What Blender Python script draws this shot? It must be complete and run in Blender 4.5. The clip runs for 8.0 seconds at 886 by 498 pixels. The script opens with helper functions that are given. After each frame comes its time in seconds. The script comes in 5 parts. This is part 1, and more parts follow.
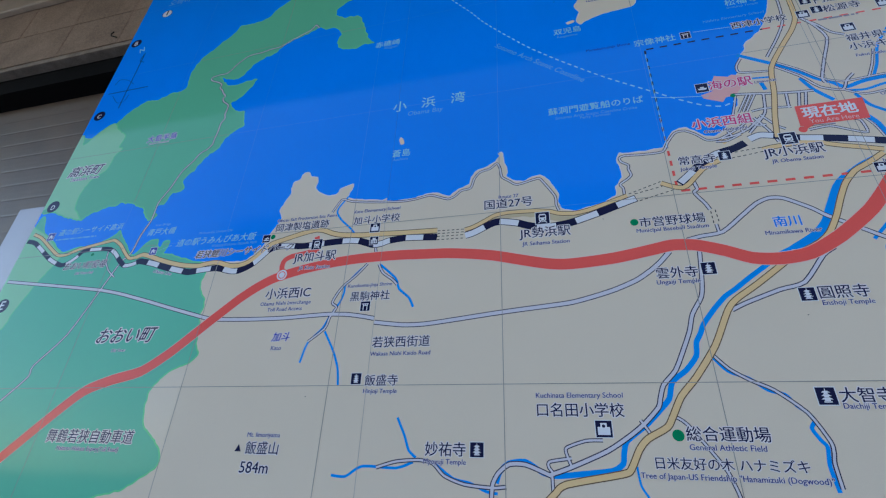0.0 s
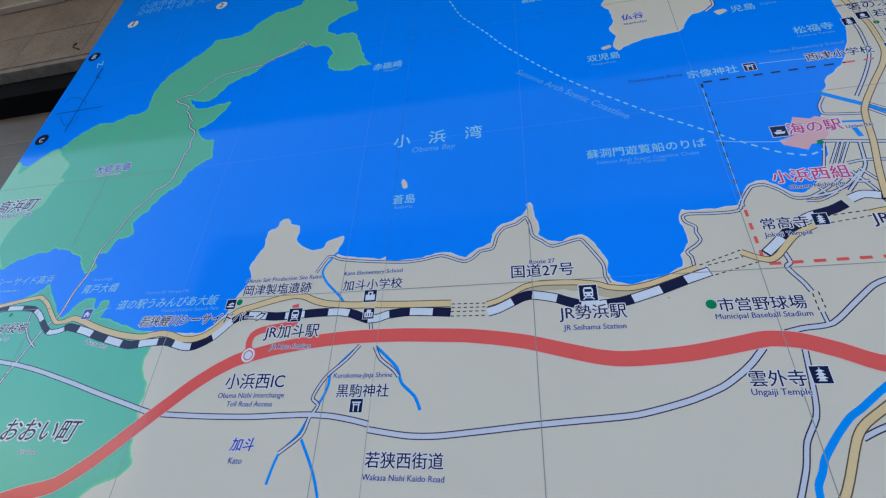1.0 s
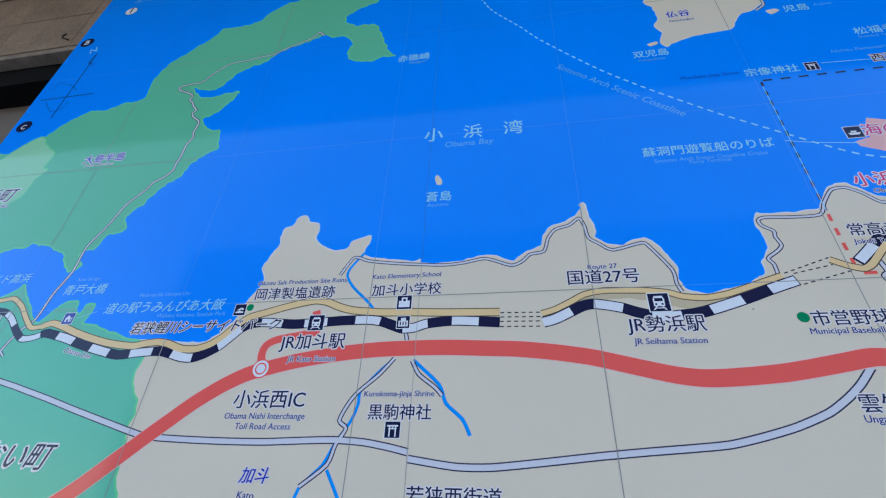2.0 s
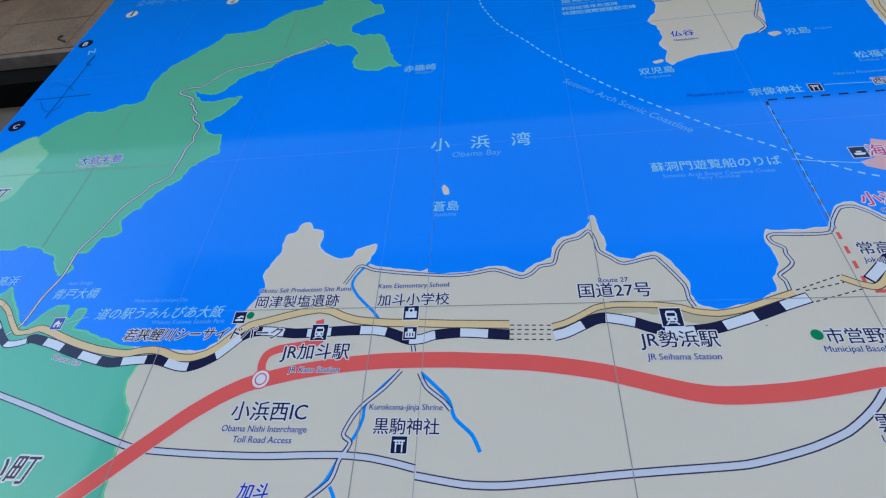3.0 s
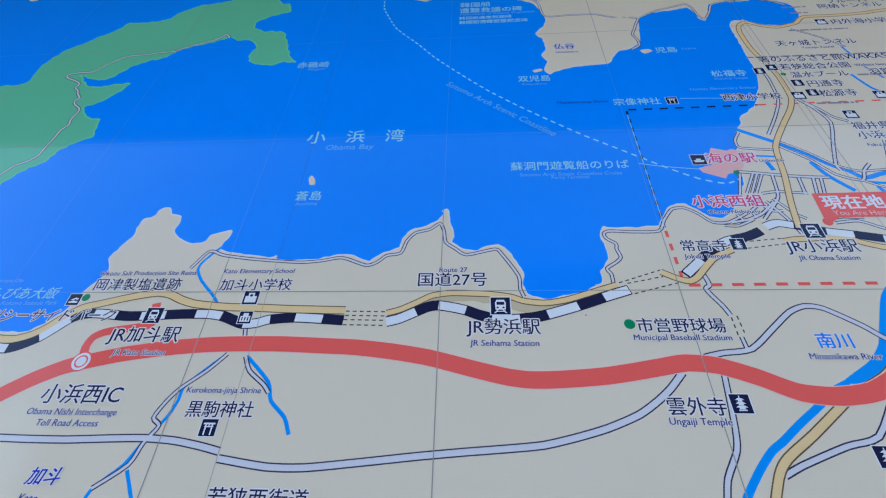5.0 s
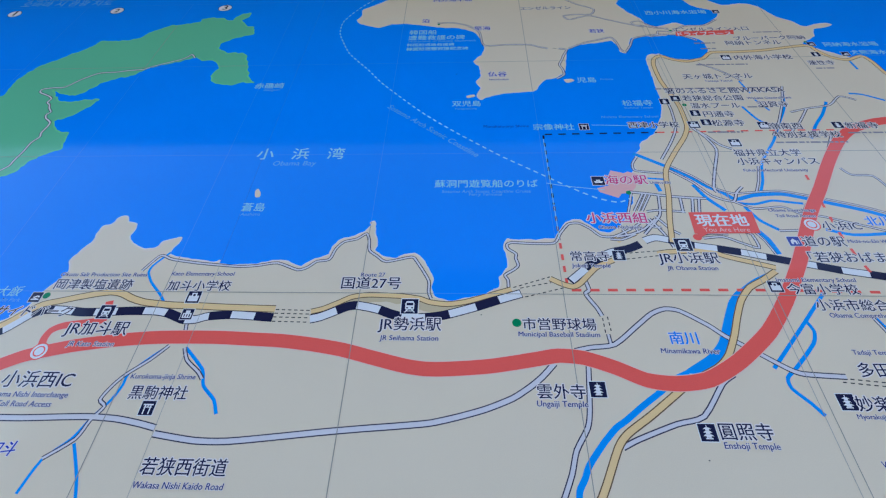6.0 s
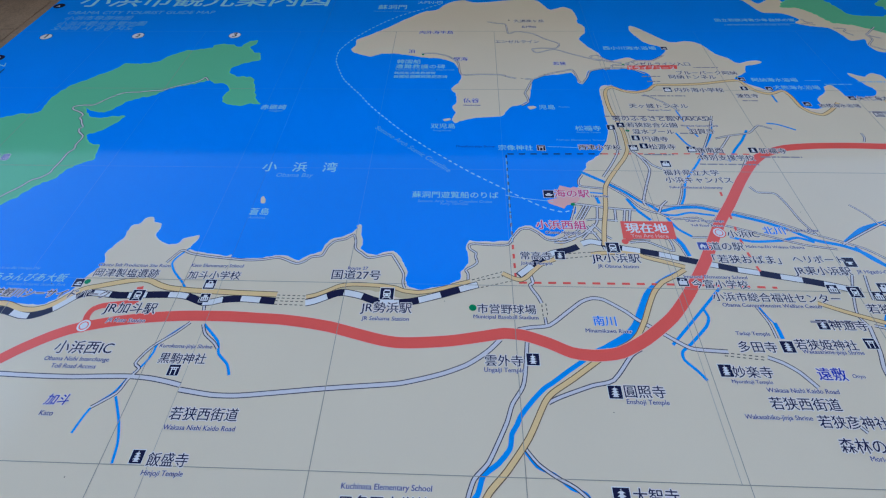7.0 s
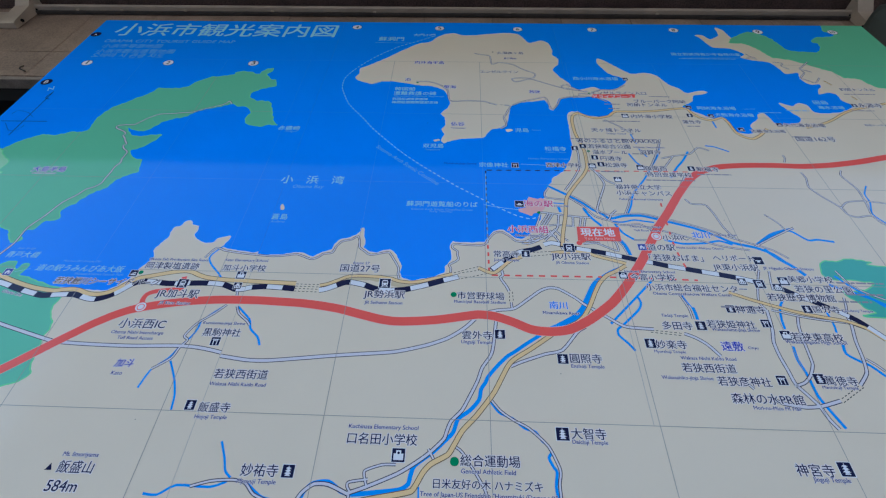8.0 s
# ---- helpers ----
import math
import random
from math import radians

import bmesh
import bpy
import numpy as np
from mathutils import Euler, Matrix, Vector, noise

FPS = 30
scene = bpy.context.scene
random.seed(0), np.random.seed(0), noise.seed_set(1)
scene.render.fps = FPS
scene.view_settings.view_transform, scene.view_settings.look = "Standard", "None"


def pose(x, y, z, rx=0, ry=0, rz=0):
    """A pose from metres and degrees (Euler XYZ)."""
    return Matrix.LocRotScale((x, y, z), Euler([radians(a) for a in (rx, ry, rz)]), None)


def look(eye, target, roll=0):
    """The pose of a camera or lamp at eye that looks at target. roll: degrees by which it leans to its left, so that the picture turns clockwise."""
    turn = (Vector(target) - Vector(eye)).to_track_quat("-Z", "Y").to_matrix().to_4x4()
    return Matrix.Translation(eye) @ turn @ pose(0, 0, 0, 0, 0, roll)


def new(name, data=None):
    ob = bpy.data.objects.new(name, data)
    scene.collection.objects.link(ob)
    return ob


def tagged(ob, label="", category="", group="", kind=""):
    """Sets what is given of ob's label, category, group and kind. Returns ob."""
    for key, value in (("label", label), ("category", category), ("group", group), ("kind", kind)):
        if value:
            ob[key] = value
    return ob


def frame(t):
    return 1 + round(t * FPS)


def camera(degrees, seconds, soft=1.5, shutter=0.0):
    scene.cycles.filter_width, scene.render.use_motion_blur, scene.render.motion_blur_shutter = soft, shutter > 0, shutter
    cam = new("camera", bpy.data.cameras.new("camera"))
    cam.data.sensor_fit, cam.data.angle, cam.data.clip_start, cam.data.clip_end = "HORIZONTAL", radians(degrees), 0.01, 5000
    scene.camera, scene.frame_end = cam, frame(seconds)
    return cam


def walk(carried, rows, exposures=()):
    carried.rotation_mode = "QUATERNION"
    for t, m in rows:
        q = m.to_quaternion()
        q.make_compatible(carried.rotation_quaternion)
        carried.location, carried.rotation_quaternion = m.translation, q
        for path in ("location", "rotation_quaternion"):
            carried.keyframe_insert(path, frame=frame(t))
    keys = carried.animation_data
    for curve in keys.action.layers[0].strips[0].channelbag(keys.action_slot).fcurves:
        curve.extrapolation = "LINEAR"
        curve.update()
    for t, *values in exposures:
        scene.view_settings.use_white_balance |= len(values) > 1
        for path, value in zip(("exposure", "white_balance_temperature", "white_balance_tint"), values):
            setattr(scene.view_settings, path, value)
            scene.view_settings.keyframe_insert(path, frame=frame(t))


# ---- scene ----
from mathutils.geometry import delaunay_2d_cdt

# ---- camera ----
cam = camera(88.0, 8.0, soft=1.2)
PATH = [
    (0, (1.337, -0.723, 1.455), (0.87, 0.988, 2.379), 2.6),
    (0.5, (1.279, -0.657, 1.557), (0.843, 1.041, 2.519), 2.6),
    (1, (1.256, -0.612, 1.617), (0.857, 1.074, 2.617), 2.6),
    (1.5, (1.2, -0.56, 1.633), (0.844, 1.111, 2.672), 2.6),
    (3, (1.126, -0.537, 1.634), (0.856, 1.092, 2.762), 3.1),
    (3.5, (1.129, -0.524, 1.63), (0.887, 1.096, 2.779), 3.1),
    (4, (1.145, -0.512, 1.629), (0.939, 1.099, 2.795), 3.0),
    (4.5, (1.205, -0.503, 1.622), (1.034, 1.099, 2.806), 2.6),
    (5, (1.29, -0.501, 1.606), (1.155, 1.096, 2.802), 2.3),
    (5.2, (1.319, -0.509, 1.605), (1.196, 1.085, 2.807), 2.1),
    (6.3, (1.412, -0.588, 1.532), (1.332, 0.995, 2.752), 2.1),
    (6.5, (1.417, -0.598, 1.514), (1.342, 0.981, 2.739), 2.1),
    (7, (1.448, -0.681, 1.453), (1.378, 0.883, 2.698), 2.5),
    (7.5, (1.465, -0.762, 1.385), (1.403, 0.794, 2.641), 2.5),
    (8, (1.476, -0.821, 1.315), (1.419, 0.72, 2.588), 2.6),
]
EXPOSURES = [(0, 2.50), (0.5, 2.67), (1.0, 2.80), (1.5, 2.86), (3.5, 2.91), (5.0, 2.89), (6.5, 2.81), (8.0, 2.73)]
walk(cam, [(t, look(eye, target, roll)) for t, eye, target, roll in PATH], EXPOSURES)

# ---- world and light ----
world = bpy.data.worlds.new("sky")
scene.world = world
world.use_nodes = True
SUN_ELEVATION, SUN_TURN = 52.0, 28.0
wn = world.node_tree.nodes
sky = wn.new("ShaderNodeTexSky")
sky.sky_type, sky.sun_disc = "NISHITA", False
sky.sun_elevation, sky.sun_rotation = radians(SUN_ELEVATION), radians(SUN_TURN)
sky.dust_density, sky.air_density = 0.7, 1.0
world.node_tree.links.new(sky.outputs[0], wn["Background"].inputs[0])
wn["Background"].inputs[1].default_value = 0.15
sun = new("sun", bpy.data.lights.new("sun", "SUN"))
sun.data.energy, sun.data.angle, sun.data.color = 2.2, radians(0.6), (1.0, 0.96, 0.9)
sun.matrix_world = look((0, 0, 0), (-math.sin(radians(SUN_TURN)) * math.cos(radians(SUN_ELEVATION)), -math.cos(radians(SUN_TURN)) * math.cos(radians(SUN_ELEVATION)), -math.sin(radians(SUN_ELEVATION))))


# ---- materials ----
def material(name, rgb, rough=0.5, metal=0.0, mottle=0.08, scale=6.0, grain=0.0, grain_scale=400.0, bump=0.0, bump_scale=300.0, coat=0.0, gloss=0.5, dark=None, each=0.0):
    """A surface with large mottling, fine grain and fine relief, in metres."""
    mat = bpy.data.materials.new(name)
    mat.use_nodes = True
    nodes, links = mat.node_tree.nodes, mat.node_tree.links
    skin = nodes["Principled BSDF"]
    where = nodes.new("ShaderNodeNewGeometry").outputs["Position"]
    big = nodes.new("ShaderNodeTexNoise")
    big.inputs["Scale"].default_value, big.inputs["Detail"].default_value = scale, 4
    links.new(where, big.inputs["Vector"])
    mix = nodes.new("ShaderNodeMix")
    mix.data_type = "RGBA"
    low = dark or tuple(c * (1 - 2 * mottle) for c in rgb)
    mix.inputs[6].default_value, mix.inputs[7].default_value = (*low, 1), (*rgb, 1)
    ramp = nodes.new("ShaderNodeMapRange")
    ramp.inputs[1].default_value, ramp.inputs[2].default_value = 0.3, 0.65
    links.new(big.outputs[0], ramp.inputs[0])
    links.new(ramp.outputs[0], mix.inputs[0])
    colour = mix.outputs[2]
    if grain:
        fine = nodes.new("ShaderNodeTexNoise")
        fine.inputs["Scale"].default_value, fine.inputs["Detail"].default_value = grain_scale, 3
        links.new(where, fine.inputs["Vector"])
        sharp = nodes.new("ShaderNodeMapRange")
        sharp.inputs[1].default_value, sharp.inputs[2].default_value = 0.35, 0.65
        sharp.inputs[3].default_value, sharp.inputs[4].default_value = 1 - grain, 1 + grain
        links.new(fine.outputs[0], sharp.inputs[0])
        times = nodes.new("ShaderNodeVectorMath")
        times.operation = "SCALE"
        links.new(colour, times.inputs[0])
        links.new(sharp.outputs[0], times.inputs["Scale"])
        colour = times.outputs[0]
    if each:
        own = nodes.new("ShaderNodeMapRange")
        own.inputs[3].default_value, own.inputs[4].default_value = 1 - each, 1 + each
        links.new(nodes.new("ShaderNodeObjectInfo").outputs["Random"], own.inputs[0])
        tone = nodes.new("ShaderNodeVectorMath")
        tone.operation = "SCALE"
        links.new(colour, tone.inputs[0])
        links.new(own.outputs[0], tone.inputs["Scale"])
        colour = tone.outputs[0]
    links.new(colour, skin.inputs["Base Color"])
    vary = nodes.new("ShaderNodeMapRange")
    vary.inputs[3].default_value, vary.inputs[4].default_value = rough * 0.85, min(1, rough * 1.2)
    links.new(big.outputs[0], vary.inputs[0])
    links.new(vary.outputs[0], skin.inputs["Roughness"])
    skin.inputs["Metallic"].default_value = metal
    skin.inputs["Specular IOR Level"].default_value = gloss
    skin.inputs["Coat Weight"].default_value = coat
    skin.inputs["Coat Roughness"].default_value = 0.12
    if bump:
        relief = nodes.new("ShaderNodeTexNoise")
        relief.inputs["Scale"].default_value, relief.inputs["Detail"].default_value = bump_scale, 3
        links.new(where, relief.inputs["Vector"])
        bumped = nodes.new("ShaderNodeBump")
        bumped.inputs["Strength"].default_value, bumped.inputs["Distance"].default_value = 0.5, bump
        links.new(relief.outputs[0], bumped.inputs["Height"])
        links.new(bumped.outputs[0], skin.inputs["Normal"])
        if coat:
            links.new(bumped.outputs[0], skin.inputs["Coat Normal"])
    return mat


def ink(name, rgb):
    """Printed film under a clear laminate that is slightly wavy."""
    return material(name, rgb, rough=0.07, mottle=0.02, scale=3.0, grain=0.02, grain_scale=900.0, bump=0.0002, bump_scale=7.0, gloss=0.075)


SEA = ink("sea_blue_print", (0, 0.258, 0.985))
CREAM = ink("cream_print", (0.77, 0.66, 0.505))
SEAM = ink("panel_seam_shade", (0.38, 0.37, 0.35))
GREEN = ink("green_print", (0.13, 0.53, 0.31))
OHI_GREEN = ink("blue_green_print", (0.12, 0.54, 0.35))
PALE_GREEN = ink("pale_green_print", (0.3, 0.66, 0.38))
TEAL = ink("teal_print", (0.06, 0.45, 0.37))
PINK = ink("pink_print", (0.86, 0.46, 0.44))
YELLOW = ink("ochre_print", (0.85, 0.6, 0.3))
RED = ink("red_print", (0.92, 0.125, 0.105))
NAVY = ink("navy_print", (0.013, 0.016, 0.055))
DARK = ink("dark_line_print", (0.03, 0.03, 0.04))
GREY = ink("grid_grey_print", (0.33, 0.32, 0.29))
PALE = ink("pale_road_print", (0.68, 0.66, 0.7))
WHITE = ink("white_print", (0.78, 0.79, 0.82))
SKYWORD = ink("pale_blue_lettering", (0.3, 0.72, 0.92))
RIVER = ink("river_blue_print", (0, 0.3, 0.86))
BLUEWORD = ink("blue_lettering", (0.012, 0.04, 0.42))
CYANWORD = ink("bright_blue_lettering", (0.0, 0.22, 0.8))
PINKWORD = ink("magenta_lettering", (0.72, 0.06, 0.22))
DOT_GREEN = ink("dot_green_print", (0.0, 0.25, 0.10))
OUTLINE = ink("brown_outline_print", (0.16, 0.10, 0.06))
INDIGO = ink("indigo_lettering", (0.055, 0.065, 0.21))
BLUELINE = ink("indigo_outline_print", (0.045, 0.045, 0.085))
HALO = ink("pale_halo_print", (0.8, 0.745, 0.735))
INKBLUE = ink("ink_blue_lettering", (0.022, 0.025, 0.075))
COASTRIM = ink("pale_coast_line", (0.76, 0.73, 0.66))
MAROON = ink("maroon_print", (0.16, 0.03, 0.09))
REST_BLUE = ink("rest_area_blue", (0.05, 0.08, 0.36))
REDRIM = ink("pale_red_line", (0.86, 0.55, 0.5))
SAND = ink("pale_sand_print", (0.62, 0.50, 0.32))
BARINK = ink("small_print_grey", (0.3, 0.28, 0.33))
SKYDIM = ink("dim_sky_blue_lettering", (0.14, 0.5, 0.93))
SEAGRID = ink("pale_grid_print", (0.06, 0.33, 0.95))
SHOREGLOW = ink("shore_green_line", (0.16, 0.66, 0.3))
BACKING = material("aluminium_backing", (0.55, 0.56, 0.58), 0.45, 0.8, bump=0.0002)
STONE = material("speckled_stone_tile", (0.37, 0.265, 0.195), 0.75, mottle=0.16, scale=7.0, grain=0.16, grain_scale=170.0, bump=0.0016, bump_scale=240.0, gloss=0.25, each=0.07)
MORTAR = material("dark_joint_mortar", (0.05, 0.04, 0.035), 0.95, bump=0.001, gloss=0.1)
LINTEL = material("painted_lintel_edge", (0.33, 0.27, 0.22), 0.8, mottle=0.2, scale=14.0, grain=0.2, bump=0.0008, gloss=0.2)
# Near-black that paints the shade at the shutter's top; the bolts use it too.
NEAR_BLACK = material("recess_shade_bolt_black", (0.008, 0.008, 0.009), 0.9, bump=0.0005, gloss=0.05)
SHUTTER = material("grey_brown_steel", (0.175, 0.13, 0.098), 0.5, 0.0, mottle=0.12, scale=7.0, bump=0.0005)
IVORY = material("ivory_painted_steel", (0.52, 0.425, 0.33), 0.5, mottle=0.1, scale=10.0, grain=0.06, bump=0.0004)
BROWN = material("brown_soffit_board", (0.115, 0.07, 0.06), 0.8, mottle=0.2, scale=12.0, grain=0.35, grain_scale=150.0, bump=0.001)
# Dark grey for the shadow line painted below the wall rail.
RAIL_SHADE = material("dark_grey_rail_shade", (0.065, 0.055, 0.048), 0.7, mottle=0.2, scale=20.0, bump=0.0004)
CHARCOAL = material("charcoal_plastic", (0.075, 0.09, 0.084), 0.55, mottle=0.15, bump=0.0005)
LILAC = material("pale_lilac_sheet", (0.34, 0.305, 0.315), 0.35, mottle=0.06, scale=4.0, coat=0.3)
RUST = material("rust_mark", (0.03, 0.022, 0.02), 0.9, mottle=0.3, scale=80)
PAVING = material("concrete_paving", (0.15, 0.14, 0.126), 0.85, mottle=0.12, scale=2.0, grain=0.15, bump=0.002)
# Kept dark so that the added far wall bounces little light.
SKY_BLOCKER = material("dark_sky_blocker", (0.06, 0.055, 0.05), 0.85, mottle=0.12, scale=1.0, grain=0.1, bump=0.001)
PLASTER = material("plain_plaster", (0.38, 0.35, 0.31), 0.85, mottle=0.08, scale=2.0, grain=0.1, bump=0.001)


# ---- building helpers ----
def mesh_object(name, bm, mats, parent=None, label="", smooth=False):
    data = bpy.data.meshes.new(name)
    bm.normal_update()
    if smooth:
        for f in bm.faces:
            f.smooth = True
    bm.to_mesh(data)
    bm.free()
    for m in mats if isinstance(mats, (list, tuple)) else [mats]:
        data.materials.append(m)
    ob = new(name, data)
    ob.parent = parent
    if label:
        ob["label"] = label
    return ob


def block(bm, lo, hi, bevel=0.0):
    """A box between two corners, with bevelled edges."""
    made = bmesh.ops.create_cube(bm, size=1.0)["verts"]
    size, mid = Vector(hi) - Vector(lo), (Vector(hi) + Vector(lo)) / 2
    for v in made:
        v.co = Vector([v.co[i] * size[i] + mid[i] for i in range(3)])
    if bevel:
        edges = {e for v in made for e in v.link_edges}
        bmesh.ops.bevel(bm, geom=list(edges), offset=bevel, segments=2, affect="EDGES", profile=0.6)


def box_object(name, lo, hi, mat, parent=None, bevel=0.0, label=""):
    bm = bmesh.new()
    block(bm, lo, hi, bevel)
    return mesh_object(name, bm, mat, parent, label)


def prism(bm, outline, x0, x1):
    """A profile of (y, z) corners drawn out along x."""
    a, b = [bm.verts.new((x0, y, z)) for y, z in outline], [bm.verts.new((x1, y, z)) for y, z in outline]
    bm.faces.new(a), bm.faces.new(b[::-1])
    for i in range(len(a)):
        j = (i + 1) % len(a)
        bm.faces.new((a[i], b[i], b[j], a[j]))
    bmesh.ops.recalc_face_normals(bm, faces=bm.faces[:])


# ---- the setting ----
WALL_Y = 0.18
ground = tagged(box_object("ground", (-300, -400, -0.2), (300, 0.9, 0.0), PAVING), "grey concrete paving in front of the building", "ground", kind="structure")

wall = tagged(box_object("wall_north", (-4.0, WALL_Y + 0.012, 3.031), (7.0, 0.9, 4.6), MORTAR), "brown-grey speckled stone tile wall above the opening", "wall", kind="structure")
# Unseen height added to lengthen the building's shadow over the paving.
upper = tagged(box_object("sun_blocker_upper", (-14.0, WALL_Y + 0.012, 4.601), (17.0, 0.9, 10.0), PLASTER), "added unseen upper wall that keeps the sun off the near ground", "wall", kind="structure")
# Added unseen wall: dims the upper board, stops short westward for a bright reflection.
opposite = tagged(box_object("sky_blocker_south", (-13.0, -15.0, 0.0), (43.0, -14.4, 12.0), SKY_BLOCKER), "added unseen dark wall that blocks low sky light from the board", "wall", kind="structure")
low = tagged(box_object("wall_lower", (-4.0, 0.34, 0.0), (7.0, 0.9, 3.030), PLASTER), "plain wall behind the map board", "wall", kind="structure")
edge = tagged(box_object("trim", (-4.0, WALL_Y + 0.002, 3.006), (7.0, 0.226, 3.030), LINTEL, bevel=0.003), "grey lower edge strip of the tiled wall", "trim", kind="structure")
# Dark box standing in for the shade at the top of the shutter.
shade_box = tagged(box_object("lintel", (-4.0, 0.227, 2.92), (7.0, 0.339, 3.030), NEAR_BLACK), "black box painting in the shade under the tiled wall edge", "lintel", kind="structure")

# Shutter in the recess, with its ribs.
shutter = new("shutter")
tagged(shutter, "closed grey-brown steel shutter behind the board", "shutter")
bm = bmesh.new()
block(bm, (-3.9, 0.315, 0.01), (6.9, 0.338, 2.919))
mesh_object("sheet", bm, SHUTTER, shutter)
slat_mesh = None
for n in range(37):
    z = 0.03 + 0.076 * n
    if slat_mesh is None:
        bm = bmesh.new()
        prism(bm, [(0.315, 0.0), (0.3142, 0.006), (0.3138, 0.036), (0.3142, 0.068), (0.315, 0.0745)], -3.9, 6.9)
        first = mesh_object("slat", bm, SHUTTER, shutter)
        slat_mesh = first.data
        first.location.z = z
    else:
        s = new("slat", slat_mesh)
        s.parent, s.location.z = shutter, z

# Canopy over the board: wall rail, two end brackets, tail beam, soffit.
canopy = new("canopy")
tagged(canopy, "ivory steel canopy frame with a dark brown soffit", "canopy")
bm = bmesh.new()
prism(bm, [(WALL_Y - 0.004, 3.607), (WALL_Y - 0.036, 3.607), (WALL_Y - 0.042, 3.611), (WALL_Y - 0.042, 3.618), (WALL_Y - 0.036, 3.622), (WALL_Y - 0.004, 3.622)], -0.629, 3.309)
mesh_object("wall_rail", bm, IVORY, canopy, "ivory steel wall rail")
# Solid dark strip in place of the shadow below the rail.
box_object("rail_shade_strip", (-0.629, WALL_Y - 0.020, 3.594), (3.309, WALL_Y - 0.004, 3.606), RAIL_SHADE, canopy, 0.002)
for side, x in ((-1, -0.665), (1, 3.345)):
    bm = bmesh.new()
    prism(bm, [(WALL_Y - 0.004, 3.44), (0.150, 3.44), (0.145, 3.45), (0.130, 3.58), (0.08, 3.640), (0.08, 3.659), (WALL_Y - 0.004, 3.659)], x - 0.035, x + 0.035)
    bracket = mesh_object("bracket", bm, IVORY, canopy)
    for z in (3.49, 3.61):
        bm = bmesh.new()
        bmesh.ops.create_cone(bm, cap_ends=True, segments=10, radius1=0.008, radius2=0.006, depth=0.008, matrix=Matrix.Translation((x - side * 0.039, WALL_Y - 0.02, z)) @ Euler((0, radians(90), 0)).to_matrix().to_4x4())
        mesh_object("bolt", bm, NEAR_BLACK, bracket)
    bm = bmesh.new()
    lo, hi = (x - 3.0, x - 0.036) if side < 0 else (x + 0.036, x + 3.0)
    prism(bm, [(WALL_Y - 0.004, 3.445), (0.154, 3.445), (0.150, 3.450), (0.150, 3.53), (0.160, 3.54), (0.160, 3.58), (WALL_Y - 0.004, 3.58)], lo, hi)
    mesh_object("tail_beam", bm, IVORY, canopy)
bm = bmesh.new()
prism(bm, [(WALL_Y - 0.004, 3.66), (-1.17, 3.66), (-1.17, 3.80), (WALL_Y - 0.004, 3.95)], -6.0, 9.0)
mesh_object("soffit", bm, BROWN, canopy)
for x in (-0.42, -0.20, 0.12, 0.55, 1.05, 1.7, 2.4):
    box_object("clip", (x, WALL_Y - 0.028, 3.595), (x + 0.014, WALL_Y - 0.0205, 3.604), IVORY, canopy, 0.003)

# Bent iron hook left in the wall's lower edge.
bm = bmesh.new()
bend = [(-0.372, 3.088), (-0.380, 3.076), (-0.374, 3.064), (-0.358, 3.056), (-0.340, 3.046)]
for (xa, za), (xb, zb) in zip(bend, bend[1:]):
    a, c = Vector((xa, WALL_Y - 0.012, za)), Vector((xb, WALL_Y - 0.012, zb))
    m = Matrix.Translation((a + c) / 2) @ (c - a).to_track_quat("Z", "Y").to_matrix().to_4x4()
    bmesh.ops.create_cone(bm, cap_ends=True, segments=8, radius1=0.0026, radius2=0.0026, depth=(c - a).length * 1.15, matrix=m)
tagged(mesh_object("hook", bm, RUST), "small bent rusty iron hook on the tile wall", "hook")

# Charcoal box for an unidentified dark shape beside the board's upper corner.
housing = new("dark_rounded_box")
tagged(housing, "dark charcoal rounded box for an unidentified dark shape beside the board", "housing")
bm = bmesh.new()
block(bm, (3.24, 0.02, 1.2), (3.9, WALL_Y - 0.008, 3.44), 0.05)
mesh_object("casing", bm, CHARCOAL, housing)

# ---- the map board ----
LEFT, RIGHT, BOTTOM, TOP = 0.057, 3.004, 0.95, 3.144
STEP = 0.00003
board = new("tourist_map_board")
board.location = (1.53, 0.0, 0.95)
bpy.context.view_layer.update()
INV = board.matrix_world.inverted()
tagged(board, "large printed tourist guide map board with blue sea", "map board")


def part(name, bm, mats, label=""):
    ob = mesh_object(name, bm, mats, None, label)
    ob.parent, ob.matrix_parent_inverse = board, INV
    return ob


for lo, hi in ((LEFT, 1.0185), (1.0195, 1.8295), (1.8305, RIGHT)):
    bm = bmesh.new()
    block(bm, (lo, 0.0, BOTTOM), (hi, 0.004, TOP))
    part("print_panel", bm, SEA, "blue printed map panel")
bm = bmesh.new()
block(bm, (LEFT + 0.004, 0.0045, BOTTOM + 0.004), (RIGHT - 0.004, 0.030, TOP - 0.004), 0.002)
part("backing_frame", bm, BACKING)
bm = bmesh.new()
block(bm, (-0.115, 0.045, 1.0), (0.35, 0.055, 2.105), 0.002)
part("side_sheet", bm, LILAC, "pale lilac sheet behind the board")
for x in (0.3, 1.5, 2.5):
    for z in (1.4, 2.6):
        bm = bmesh.new()
        block(bm, (x - 0.03, 0.0302, z - 0.03), (x + 0.03, 0.3135, z + 0.03), 0.003)
        part("wall_spacer", bm, BACKING)


